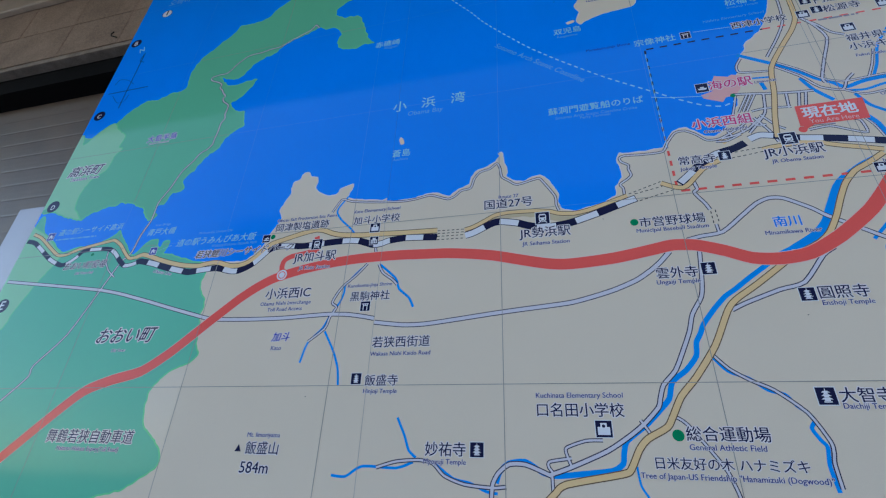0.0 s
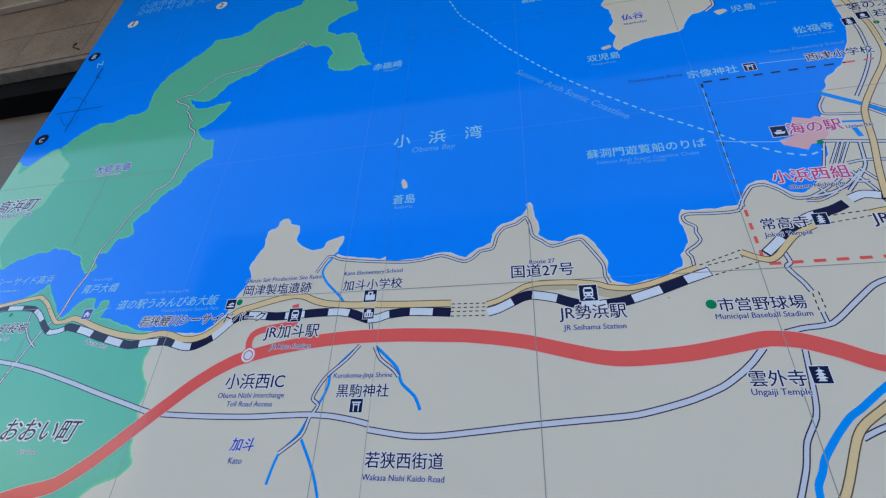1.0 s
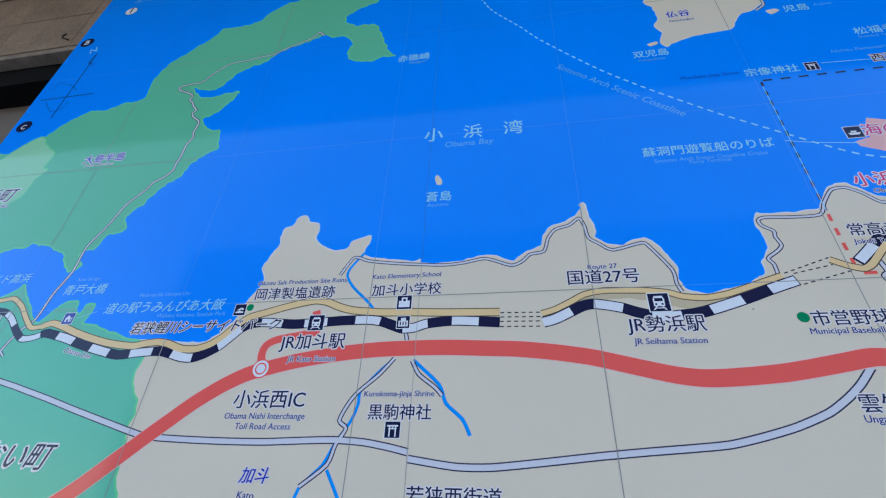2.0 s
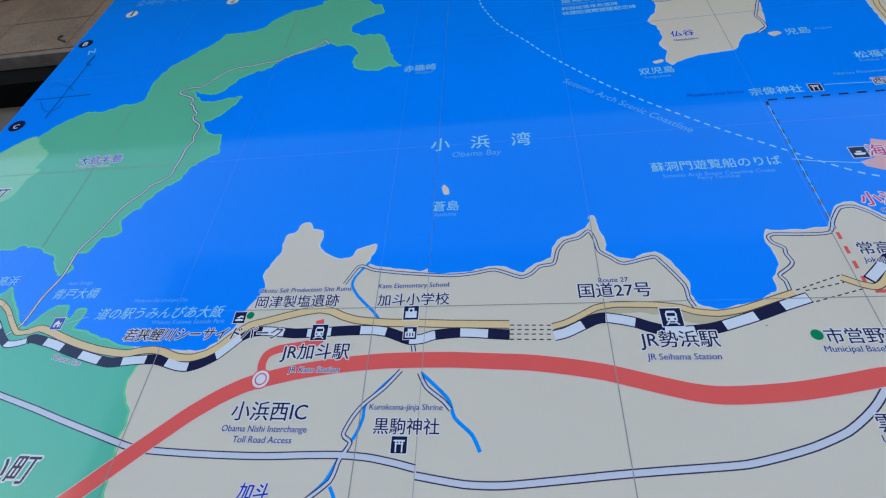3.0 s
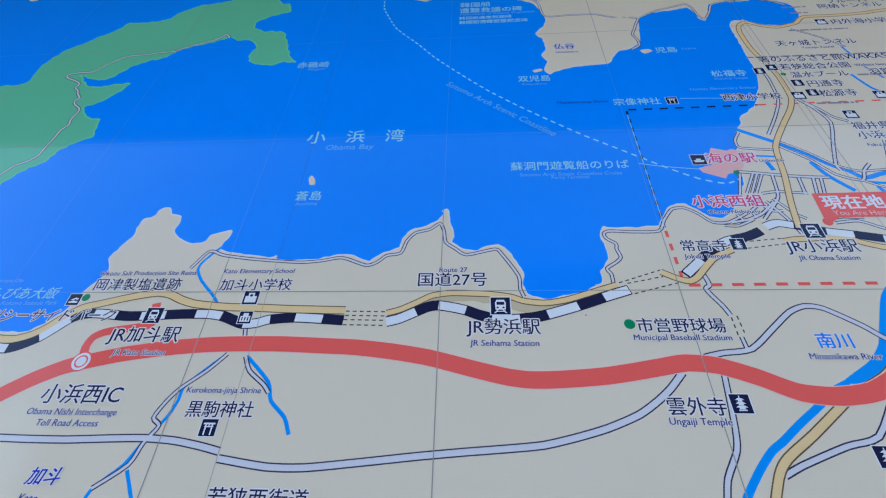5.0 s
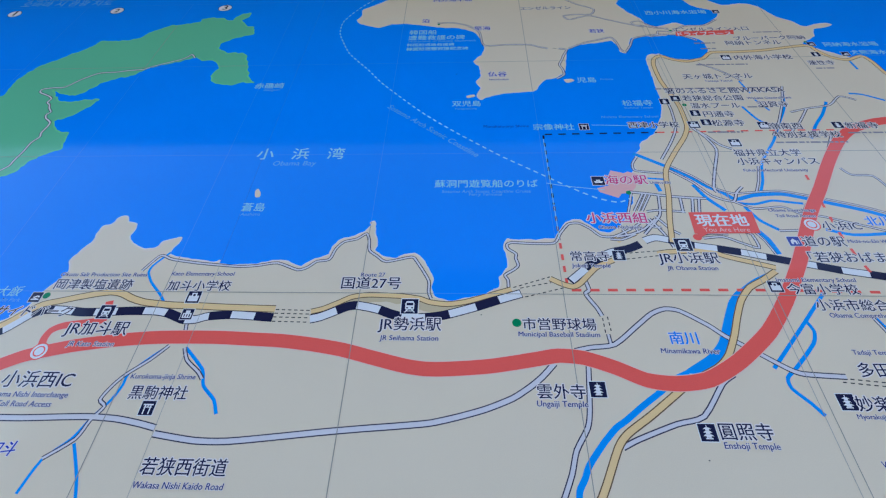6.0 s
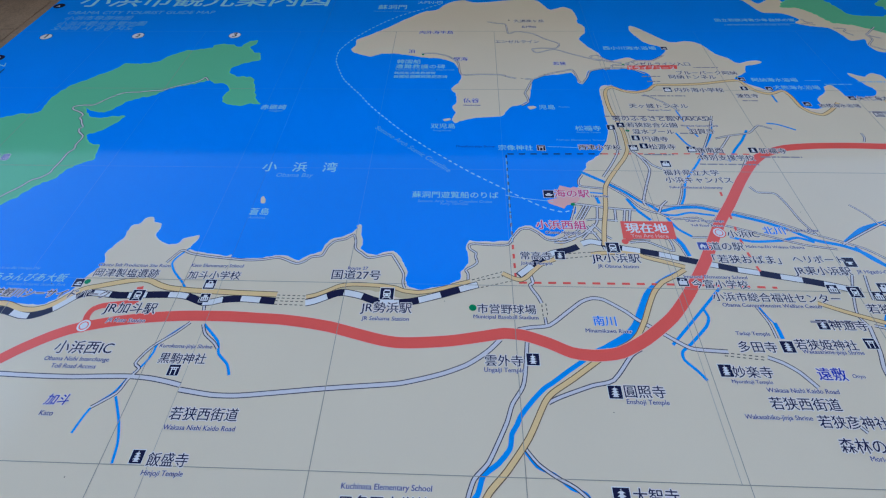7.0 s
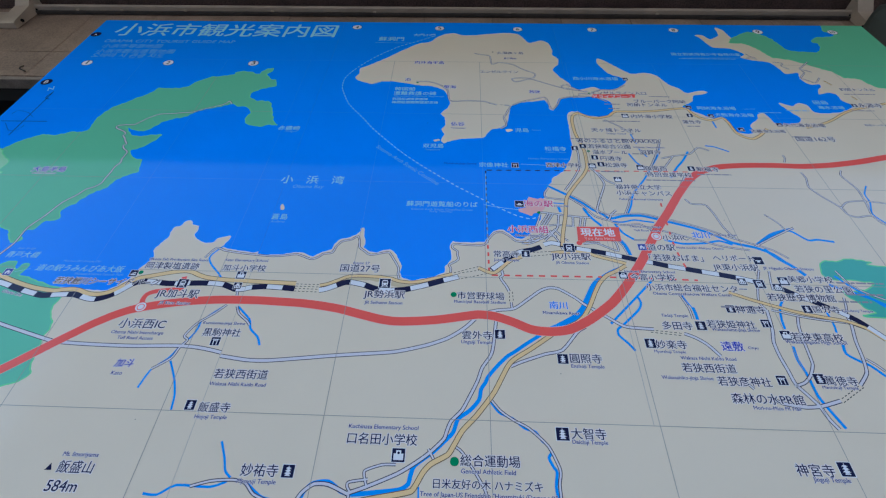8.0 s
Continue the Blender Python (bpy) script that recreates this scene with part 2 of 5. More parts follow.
def spline(points, closed=False, cuts=4):
    """Points along a smooth curve through the map positions, in metres."""
    p = [Vector((u / 1000, v / 1000)) for u, v in points]
    if len(p) < 3:
        return p
    n, out = len(p), []
    for i in range(n if closed else n - 1):
        if closed:
            a, b, c, d = p[i - 1], p[i], p[(i + 1) % n], p[(i + 2) % n]
        else:
            a, b, c, d = p[max(i - 1, 0)], p[i], p[i + 1], p[min(i + 2, n - 1)]
        for k in range(cuts):
            t = k / cuts
            q = 0.5 * (2 * b + (c - a) * t + (2 * a - 5 * b + 4 * c - d) * t * t + (3 * b - a - 3 * c + d) * t ** 3)
            out.append(b.lerp(c, t) * 0.3 + q * 0.7)
    return out if closed else out + [p[-1]]


def fill(bm, outline, layer, slot=0):
    y = -STEP * layer
    flat, _, tris, *_ = delaunay_2d_cdt([Vector((q[0], q[1])) for q in outline], [], [list(range(len(outline)))], 1, 1e-7)
    verts = [bm.verts.new((q[0], y, q[1])) for q in flat]
    for tri in tris:
        f = bm.faces.new([verts[i] for i in tri])
        f.material_index = slot
        f.normal_update()
        if f.normal.y > 0:
            f.normal_flip()


def ribbon(bm, line, width, layer, slot=0):
    """A strip of that width (millimetres) along a line."""
    w, y, left, right = width / 2000, -STEP * layer, [], []
    for i, q in enumerate(line):
        d = (line[min(i + 1, len(line) - 1)] - line[max(i - 1, 0)])
        d = d.normalized() if d.length > 1e-9 else Vector((1, 0))
        side = Vector((-d.y, d.x)) * w
        left.append(bm.verts.new((q.x + side.x, y, q.y + side.y)))
        right.append(bm.verts.new((q.x - side.x, y, q.y - side.y)))
    for i in range(len(line) - 1):
        try:
            f = bm.faces.new((left[i], right[i], right[i + 1], left[i + 1]))
        except ValueError:
            continue
        f.material_index = slot


def stretch(line, start, end):
    """The part of a line between two lengths along it."""
    out, run = [], 0.0
    for a, b in zip(line, line[1:]):
        d = (b - a).length
        if run + d > start and run < end and d > 0:
            if not out:
                out.append(a.lerp(b, max(0, (start - run) / d)))
            out.append(a.lerp(b, min(1, (end - run) / d)))
        run += d
    return [q for n, q in enumerate(out) if not n or (q - out[n - 1]).length > 0.0004]


def length(line):
    return sum((b - a).length for a, b in zip(line, line[1:]))


LAND = []


def area(name, points, mat, layer, ragged=2.2, smooth=True):
    """A printed area with a thin line along its shore."""
    bm = bmesh.new()
    line = spline(points, True, 9) if smooth else [Vector((u / 1000, v / 1000)) for u, v in points]
    if ragged:
        line = [q + 0.001 * ragged * Vector((noise.noise((q.x * 95, q.y * 95, 0.3)), noise.noise((q.x * 95, q.y * 95, 7.7)))) for q in line]
    line = [Vector((min(max(q.x, LEFT), RIGHT), min(max(q.y, BOTTOM + 0.001), TOP))) for q in line]
    fill(bm, line, layer)
    LAND.append(line)
    rim = {GREEN: SHOREGLOW, OHI_GREEN: SHOREGLOW, TEAL: SHOREGLOW, CREAM: COASTRIM, PALE_GREEN: SHOREGLOW}.get(mat)
    if rim and name != "islet":
        run = []
        for q in line + line[:1]:
            if LEFT + 0.002 < q.x < RIGHT - 0.002 and BOTTOM + 0.01 < q.y < TOP - 0.002:
                run.append(q)
            else:
                if len(run) > 1:
                    ribbon(bm, run, 3.2 if rim is SHOREGLOW else 2.2, layer + 0.4, 1)
                run = []
        if len(run) > 1:
            ribbon(bm, run, 3.2 if rim is SHOREGLOW else 2.2, layer + 0.4, 1)
    return part(name, bm, [mat, rim or mat])


ROAD_ROUTE, YELLOW_ROUTE, RED_ROUTE, RIVER_ROUTE = (BLUELINE, PALE, 1.45), (OUTLINE, YELLOW, 1.35), (REDRIM, RED, -0.9), (RIVER, RIVER, 0)


COUNT = []


def route(name, points, width, look_of):
    """A road with a thin casing on both sides, or a river or expressway with none."""
    casing, body, rim = look_of
    COUNT.append(name)
    layer = {ROAD_ROUTE: 4.0, RIVER_ROUTE: 3.0, YELLOW_ROUTE: 7.6, RED_ROUTE: 8.6}[look_of] + 0.0015 * len(COUNT)
    line = spline(points)
    line = [Vector((min(max(q.x, LEFT), RIGHT), q.y)) for q in line]
    bm = bmesh.new()
    if rim:
        ribbon(bm, line, width if rim > 0 else width - 2 * rim, layer, 0)
        ribbon(bm, line, width - 2 * min(rim, 0.24 * width) if rim > 0 else width, layer + (2.0 if look_of is ROAD_ROUTE else 0.4), 1)
    else:
        ribbon(bm, line, width, layer, 1)
    return part(name, bm, [casing, body])


def between(line, x0, x1):
    """The part of an eastward line between two eastings, in millimetres."""
    run, start, end = 0.0, None, None
    for a, b in zip(line, line[1:]):
        for edge in (x0, x1):
            if a.x <= edge / 1000 < b.x:
                at = run + (b - a).length * (edge / 1000 - a.x) / (b.x - a.x)
                start, end = (at, end) if edge == x0 else (start, at)
        run += (b - a).length
    return stretch(line, start or 0.0, run if end is None else end)


def railway(points, whites=(), width=15.5, evenly=None):
    """A navy railway band with white stretches: at given eastings, or evenly along a part of it."""
    line = spline(points)
    band = new("railway_line")
    band.parent, band.matrix_parent_inverse = board, INV
    bm = bmesh.new()
    ribbon(bm, line, width, 8.0, 0)
    mesh_object("band", bm, NAVY, band)
    runs = [between(line, *w) for w in whites]
    if evenly:
        part_of = between(line, *evenly)
        at = length(part_of) - 0.034
        while at > 0:
            runs.append(stretch(part_of, at, at + 0.034))
            at -= 0.068
    for run in runs:
        if len(run) > 1:
            bm = bmesh.new()
            ribbon(bm, run, width - 2.8, 8.3, 0)
            mesh_object("white_stretch", bm, WHITE, band)


def dashes(name, points, width, on, off, mat, layer):
    """A dashed line, each dash a piece of its own."""
    line, at = spline(points), 0.0
    total = length(line)
    whole = new(name)
    whole.parent, whole.matrix_parent_inverse = board, INV
    while at < total:
        piece = stretch(line, at, min(total, at + on / 1000))
        if len(piece) > 1:
            bm = bmesh.new()
            ribbon(bm, piece, width, layer, 0)
            mesh_object("dash", bm, mat, whole)
        at += (on + off) / 1000


def disc(bm, u, v, r, layer, slot=0, squash=1.0):
    fill(bm, [Vector((u / 1000 + r / 1000 * math.cos(a * math.tau / 24), v / 1000 + r / 1000 * squash * math.sin(a * math.tau / 24))) for a in range(24)], layer, slot)


def dot(u, v, size, mat):
    bm = bmesh.new()
    disc(bm, u, v, size / 2, 10)
    return part("marker_dot", bm, mat)


def rect(bm, u, v, w, h, layer, slot=0):
    fill(bm, [Vector(((u + a * w / 2) / 1000, (v + b * h / 2) / 1000)) for a, b in ((-1, -1), (1, -1), (1, 1), (-1, 1))], layer, slot)


def poly(bm, u, v, s, pairs, layer, slot=0):
    fill(bm, [Vector(((u + a * s) / 1000, (v + b * s) / 1000)) for a, b in pairs], layer, slot)


def line(name, points, width, mat):
    bm = bmesh.new()
    ribbon(bm, spline(points), width, 12.2)
    return part(name, bm, mat)


def ring(u, v, r):
    bm = bmesh.new()
    disc(bm, u, v, r, 12.0, 0)
    disc(bm, u, v, r * 0.86, 12.3, 1)
    disc(bm, u, v, r * 0.62, 12.6, 0)
    disc(bm, u, v, r * 0.48, 12.9, 1)
    return part("interchange_ring", bm, [RED, WHITE])


def speck(u, v):
    """A fly speck on the laminate."""
    bm = bmesh.new()
    disc(bm, u, v, 1.0, 16, 0, 0.7)
    return part("dirt_speck", bm, DARK)


def peak(u, v, s):
    bm = bmesh.new()
    poly(bm, u, v, s, [(-.5, -.45), (.5, -.45), (0, .5)], 12)
    return part("summit_mark", bm, NAVY)


def flag(points, mat):
    bm = bmesh.new()
    fill(bm, [Vector((u / 1000, v / 1000)) for u, v in points], 15 + 0.1 * (len(points) == 4 and abs(points[0][1] - points[1][1]) < 3))
    return part("pointer_flag", bm, mat)


def bar(u, v, width, height, mat):
    """A line of lettering too small to read, as plain bars the length of its words."""
    bm, at, n = bmesh.new(), 0.0, 0
    while at < width - 2:
        run = min(width - at, 13 + 9 * math.sin(1.7 * n + u))
        rect(bm, u + at + run / 2, v, run, height, 13)
        at, n = at + run + 2.6, n + 1
    return part("small_lettering", bm, mat)


def icon(kind, u, v, size):
    """A navy square with a white rim and a simple white sign."""
    bm = bmesh.new()
    s, k = size, size / 20
    rect(bm, u, v, s + 2 * k, s + 2 * k, 11, 1)
    rect(bm, u, v, s, s, 11.4, 0)
    t = 11.8
    if kind == "train":
        poly(bm, u, v, s, [(-.26, -.22), (.26, -.22), (.28, .18), (.2, .36), (-.2, .36), (-.28, .18)], t, 1)
        rect(bm, u, v + s * .15, s * .4, s * .18, t + .4, 0)
        for side in (-1, 1):
            disc(bm, u + side * s * .15, v - s * .1, s * .055, t + .4, 0)
            poly(bm, u, v, s, [(side * .10, -.22), (side * .17, -.22), (side * .34, -.42), (side * .25, -.42)], t, 1)
        rect(bm, u, v - s * .32, s * .4, s * .05, t, 1)
    elif kind == "temple":
        for n, w in enumerate((.36, .42, .5)):
            z = .30 - .2 * n
            poly(bm, u, v, s, [(-w / 2 - .06, z - .1), (w / 2 + .06, z - .1), (w / 2 - .08, z), (-w / 2 + .08, z)], t, 1)
            rect(bm, u, v + s * (z - .14), s * w * .6, s * .1, t, 1)
        rect(bm, u, v + s * .36, s * .05, s * .14, t, 1)
        rect(bm, u, v - s * .34, s * .42, s * .07, t, 1)
    elif kind == "torii":
        rect(bm, u, v + s * .24, s * .72, s * .1, t, 1)
        rect(bm, u, v + s * .06, s * .56, s * .07, t, 1)
        for side in (-1, 1):
            rect(bm, u + side * s * .2, v - s * .12, s * .09, s * .62, t, 1)
        rect(bm, u, v + s * .15, s * .08, s * .14, t, 1)
    elif kind in ("school", "hall"):
        poly(bm, u, v, s, [(-.38, -.36), (.38, -.36), (.38, .12), (.2, .12), (.2, .36), (-.2, .36), (-.2, .12), (-.38, .12)], t, 1)
        if kind == "school":
            disc(bm, u, v + s * .17, s * .1, t + .4, 0)
        else:
            for a in (-.22, 0, .22):
                rect(bm, u + a * s, v - s * .12, s * .09, s * .3, t + .4, 0)
    elif kind == "boat":
        poly(bm, u, v, s, [(-.36, -.05), (.4, -.05), (.28, -.25), (-.28, -.25)], t, 1)
        rect(bm, u, v + s * .05, s * .34, s * .14, t, 1)
    elif kind == "swim":
        poly(bm, u, v, s, [(-.36, -.18), (.0, -.1), (.36, -.18), (.36, -.3), (-.36, -.3)], t, 1)
        poly(bm, u, v, s, [(-.3, -.02), (.12, .2), (.2, .1), (-.05, -.08)], t, 1)
        disc(bm, u + s * .24, v + s * .05, s * .09, t, 1)
    elif kind == "park":
        poly(bm, u, v, s, [(-.3, -.3), (.3, -.3), (.3, -.2), (-.3, -.2)], t, 1)
        disc(bm, u, v + s * .05, s * .2, t, 1)
    elif kind == "rest":
        poly(bm, u, v, s, [(-.3, -.32), (-.3, .05), (-.05, .3), (.2, .05), (.2, -.32), (.05, -.32), (.05, -.1), (-.12, -.1), (-.12, -.32)], t, 1)
        rect(bm, u + s * .3, v - s * .1, s * .07, s * .42, t, 1)
    else:
        rect(bm, u, v, s * .6, s * .1, t, 1)
        rect(bm, u, v - s * .15, s * .3, s * .2, t, 1)
    return part("map_symbol", bm, [REST_BLUE if kind == "rest" else NAVY, WHITE])


GLYPHS = {}


def glyphs(body):
    """The mesh data of a line of lettering in the built-in font."""
    key = body
    if key not in GLYPHS:
        data = bpy.data.curves.new("lettering", "FONT")
        data.body, data.resolution_u, data.fill_mode = body, 3, "FRONT"
        ob = bpy.data.objects.new("lettering", data)
        scene.collection.objects.link(ob)
        bpy.context.view_layer.update()
        mesh = bpy.data.meshes.new_from_object(ob.evaluated_get(bpy.context.evaluated_depsgraph_get()))
        co = np.empty(len(mesh.vertices) * 3)
        mesh.vertices.foreach_get("co", co)
        GLYPHS[key] = (co.reshape(-1, 3)[:, :2].copy(), [tuple(p.vertices) for p in mesh.polygons])
        bpy.data.objects.remove(ob)
        bpy.data.curves.remove(data)
        bpy.data.meshes.remove(mesh)
    return GLYPHS[key]


# ink, halo, slant, boldness, stretch in height
WORDS = {
    "title": (SKYWORD, None, 0.04, 0.012, 1.0), "sub": (SKYDIM, None, 0.06, 0.002, 1.0), "sea": (SKYWORD, None, 0.0, 0.010, 1.0), "seas": (SKYDIM, None, 0.12, 0.000, 1.0),
    "seat": (SKYDIM, None, 0.12, 0.000, 1.0), "seai": (SKYWORD, None, 0.22, 0.005, 1.0), "dim": (BLUEWORD, None, 0.0, 0.000, 1.0),
    "k": (INKBLUE, HALO, 0.0, 0.010, 1.0), "kt": (INDIGO, HALO, 0.05, 0.02, 1.0), "ktw": (INDIGO, HALO, 0.1, 0.014, 1.0), "ki": (NAVY, HALO, 0.25, 0.010, 1.0), "kit": (INDIGO, HALO, 0.2, 0.000, 1.0), "kl": (INDIGO, HALO, 0.2, 0.000, 1.0),
    "b": (BLUEWORD, HALO, 0.0, 0.016, 1.0), "bt": (INDIGO, HALO, 0.1, 0.000, 1.0), "bi": (BLUEWORD, HALO, 0.2, 0.018, 1.0), "c": (CYANWORD, HALO, 0.0, 0.02, 1.0), "p": (PINKWORD, HALO, 0.0, 0.016, 1.0),
    "here": (WHITE, None, 0.0, 0.029, 1.0), "heres": (REDRIM, None, 0.0, 0.0, 1.0), "mark": (DARK, None, 0.0, 0.016, 1.0), "markw": (WHITE, None, 0.0, 0.018, 1.0),
}


def words(body, u, v, width, style, angle=0, layer=13.0, name="lettering"):
    """A line of lettering whose lower corner is at (u, v) millimetres and which is that wide."""
    colour, halo, slant, fat, tall = WORDS[style]
    plain, _ = glyphs(body)
    if not len(plain):
        return None
    lo, hi = plain.min(0), plain.max(0)
    k = width / 1000 / (hi[0] - lo[0] + slant * (hi[1] - lo[1]))
    turn = np.array([[math.cos(radians(angle)), -math.sin(radians(angle))], [math.sin(radians(angle)), math.cos(radians(angle))]])
    verts, faces, slots = [], [], []
    around = [(0.07 * math.cos(a * math.tau / 8), 0.07 * math.sin(a * math.tau / 8), layer - 0.8 - 0.03 * a, 1) for a in range(8)] if halo else []
    bold = [(-fat, 0.0, layer + 0.02, 0), (fat, 0.0, layer + 0.04, 0), (0.0, fat, layer + 0.06, 0)] if fat else []
    for dx, dy, depth, slot in [(0.0, 0.0, layer, 0)] + bold + around:
        co, polys = glyphs(body)
        q = (co - lo + np.array((dx, dy))) * k
        q = np.stack([q[:, 0] + slant * q[:, 1], q[:, 1] * tall], 1) @ turn.T
        base = len(verts)
        verts += [(u / 1000 + a, -STEP * depth, v / 1000 + b) for a, b in q.tolist()]
        faces += [tuple(base + i for i in f) for f in polys]
        slots += [slot] * len(polys)
    data = bpy.data.meshes.new(name)
    data.from_pydata(verts, [], faces)
    data.polygons.foreach_set("material_index", slots)
    for m in (colour, halo or colour):
        data.materials.append(m)
    ob = new(name, data)
    ob.parent, ob.matrix_parent_inverse = board, INV
    return ob


def grid_mark(text, u, v):
    letter = text.isalpha()
    bm = bmesh.new()
    disc(bm, u, v, 19, 10, 1, 0.92)
    disc(bm, u, v, 17.5, 10.4, 0, 0.92)
    part("grid_marker", bm, [NAVY, NAVY] if letter else [WHITE, NAVY])
    w = 17 if len(text) > 1 else (3.6 if text == "1" else 12)
    words(text, u - w / 2, v - (7 if len(text) > 1 else 9), w, "markw" if letter else "mark")




# ---- the printed map, in millimetres on the board ----
coast_west_shore = [(59, 2001), (105, 1980), (146, 1955), (192, 1920), (240, 1928), (297, 1934), (338, 1953), (346, 1964), (364, 1943), (385, 1921), (412, 1893), (425, 1902), (434, 1916), (452, 1929), (470, 1927), (474, 1912), (485, 1907), (489, 1920), (503, 1922), (505, 1910), (499, 1892), (508, 1889), (529, 1884), (564, 1871), (595, 1862), (692, 1855), (720, 1857), (735, 1868), (750, 1884), (760, 1903), (765, 1921), (778, 1939), (780, 1953)]
coast_salt_cape = [(772, 1972), (779, 1991), (790, 2011), (789, 2027), (792, 2041), (804, 2048), (810, 2061), (823, 2066), (832, 2052), (848, 2048), (850, 2035), (848, 2020), (863, 2004), (886, 1995), (901, 1997), (909, 2009), (925, 2016), (936, 2018), (935, 2006), (929, 1991), (934, 1984), (952, 1978), (1007, 1969), (1017, 1973)]
coast_route_bay = [(1018, 1966), (1056, 1964), (1087, 1968), (1114, 1974), (1144, 1962), (1155, 1966), (1167, 1976), (1187, 1984), (1192, 2001), (1200, 2013), (1220, 2021), (1237, 2031), (1246, 2043), (1245, 2051), (1251, 2055), (1254, 2047), (1255, 2032), (1261, 2012), (1261, 2002), (1258, 1993), (1268, 1985), (1282, 1978), (1296, 1977), (1308, 1986), (1323, 1987), (1335, 1977), (1345, 1959), (1353, 1941), (1351, 1921), (1356, 1909), (1371, 1903), (1383, 1902), (1407, 1907), (1428, 1913), (1443, 1919)]
coast_harbour = [(1443, 1920), (1452, 1925), (1454, 1944), (1463, 1955), (1468, 1969), (1463, 2003), (1469, 2017), (1481, 2014), (1539, 2016), (1549, 2027), (1562, 2047), (1575, 2056), (1588, 2055), (1603, 2044), (1615, 2032), (1633, 2029), (1649, 2043), (1671, 2072), (1685, 2102), (1683, 2116), (1671, 2124), (1677, 2124), (1672, 2142), (1695, 2162), (1702, 2170), (1715, 2170), (1720, 2157), (1705, 2174), (1703, 2189), (1714, 2215)]
coast_nishizu = [(1726, 2229), (1728, 2244), (1759, 2272), (1775, 2300), (1793, 2345), (1801, 2378), (1801, 2422), (1804, 2468), (1805, 2505), (1808, 2538), (1820, 2552), (1836, 2549), (1839, 2554), (1853, 2539), (1877, 2529), (1913, 2526), (1939, 2545), (1952, 2563), (1953, 2601), (1935, 2623), (1900, 2635), (1866, 2632), (1823, 2631), (1791, 2623), (1777, 2581), (1766, 2559), (1757, 2565), (1754, 2595), (1744, 2614), (1705, 2605), (1659, 2597), (1638, 2580)]
coast_buddha_valley = [(1627, 2527), (1620, 2489), (1597, 2464), (1575, 2457), (1560, 2440), (1545, 2416), (1496, 2411), (1448, 2397), (1434, 2388), (1427, 2404), (1435, 2429), (1426, 2450), (1437, 2475), (1433, 2513), (1422, 2533), (1442, 2565), (1447, 2593), (1440, 2630), (1425, 2665), (1390, 2686), (1342, 2692), (1259, 2713), (1218, 2713), (1195, 2701), (1180, 2698), (1136, 2719), (1124, 2739), (1135, 2758), (1133, 2792)]
coast_outer_cape = [(1176, 2828), (1230, 2880), (1276, 2930), (1324, 2973), (1365, 2987), (1385, 3018), (1415, 3046), (1447, 3056), (1490, 3039), (1543, 3044), (1618, 3059), (1661, 3060), (1692, 3052), (1710, 3016), (1729, 2986), (1772, 3004), (1797, 2983), (1805, 2933), (1801, 2900), (1818, 2873), (1813, 2834), (1791, 2796), (1812, 2749), (1835, 2714), (1841, 2687), (1861, 2674), (1915, 2692), (1933, 2676), (1975, 2677), (2015, 2712), (2031, 2740), (2015, 2754), (1985, 2771), (1973, 2789), (1957, 2826)]
coast_anou = [(1951, 2856), (1960, 2876), (1990, 2849), (2021, 2808), (2052, 2776), (2101, 2784), (2134, 2767), (2157, 2715), (2186, 2688), (2205, 2662), (2251, 2677), (2270, 2670), (2248, 2657), (2219, 2650), (2206, 2617), (2181, 2598), (2167, 2585), (2192, 2562), (2247, 2522), (2266, 2528), (2281, 2500), (2284, 2464), (2309, 2451), (2335, 2457), (2342, 2496), (2373, 2525), (2384, 2551), (2402, 2555), (2410, 2532), (2418, 2503), (2445, 2498), (2487, 2510), (2504, 2534), (2490, 2563)]
coast_tagarasu = [(2471, 2614), (2505, 2596), (2533, 2613), (2551, 2604), (2558, 2565), (2590, 2559), (2635, 2566), (2669, 2582), (2697, 2604), (2675, 2628), (2673, 2667), (2650, 2676), (2620, 2666), (2631, 2692), (2648, 2709), (2649, 2726), (2616, 2725), (2604, 2760), (2611, 2796), (2570, 2788), (2563, 2813), (2545, 2862), (2493, 2876), (2461, 2895), (2480, 2919), (2445, 2959), (2387, 2966), (2371, 3008), (2361, 3043), (2351, 3056), (2376, 3057), (2399, 3026), (2439, 3058), (2446, 3118), (2468, 3095), (2477, 3037)]
peninsula_north = [(116, 2286), (135, 2296), (170, 2332), (193, 2360), (244, 2397), (284, 2397), (323, 2411), (355, 2413), (371, 2434), (366, 2475), (374, 2515), (399, 2555), (470, 2625), (482, 2653), (502, 2657), (529, 2654), (580, 2668), (597, 2697), (634, 2726), (670, 2734), (705, 2746), (710, 2761), (757, 2765), (792, 2748), (804, 2774), (825, 2789), (834, 2771), (817, 2748), (838, 2720), (857, 2713), (867, 2675), (827, 2660), (798, 2633), (801, 2610), (828, 2591)]
peninsula_south = [(875, 2580), (913, 2481), (932, 2461), (908, 2466), (878, 2454), (840, 2465), (823, 2493), (831, 2523), (813, 2553), (774, 2562), (757, 2569), (727, 2556), (697, 2545), (663, 2529), (643, 2506), (622, 2493), (587, 2481), (568, 2459), (543, 2424), (516, 2427), (486, 2440), (477, 2445), (504, 2409), (527, 2397), (581, 2404), (598, 2408), (593, 2385), (561, 2341), (544, 2337), (546, 2317), (571, 2298), (592, 2288), (598, 2272), (603, 2241), (580, 2228), (558, 2201)]
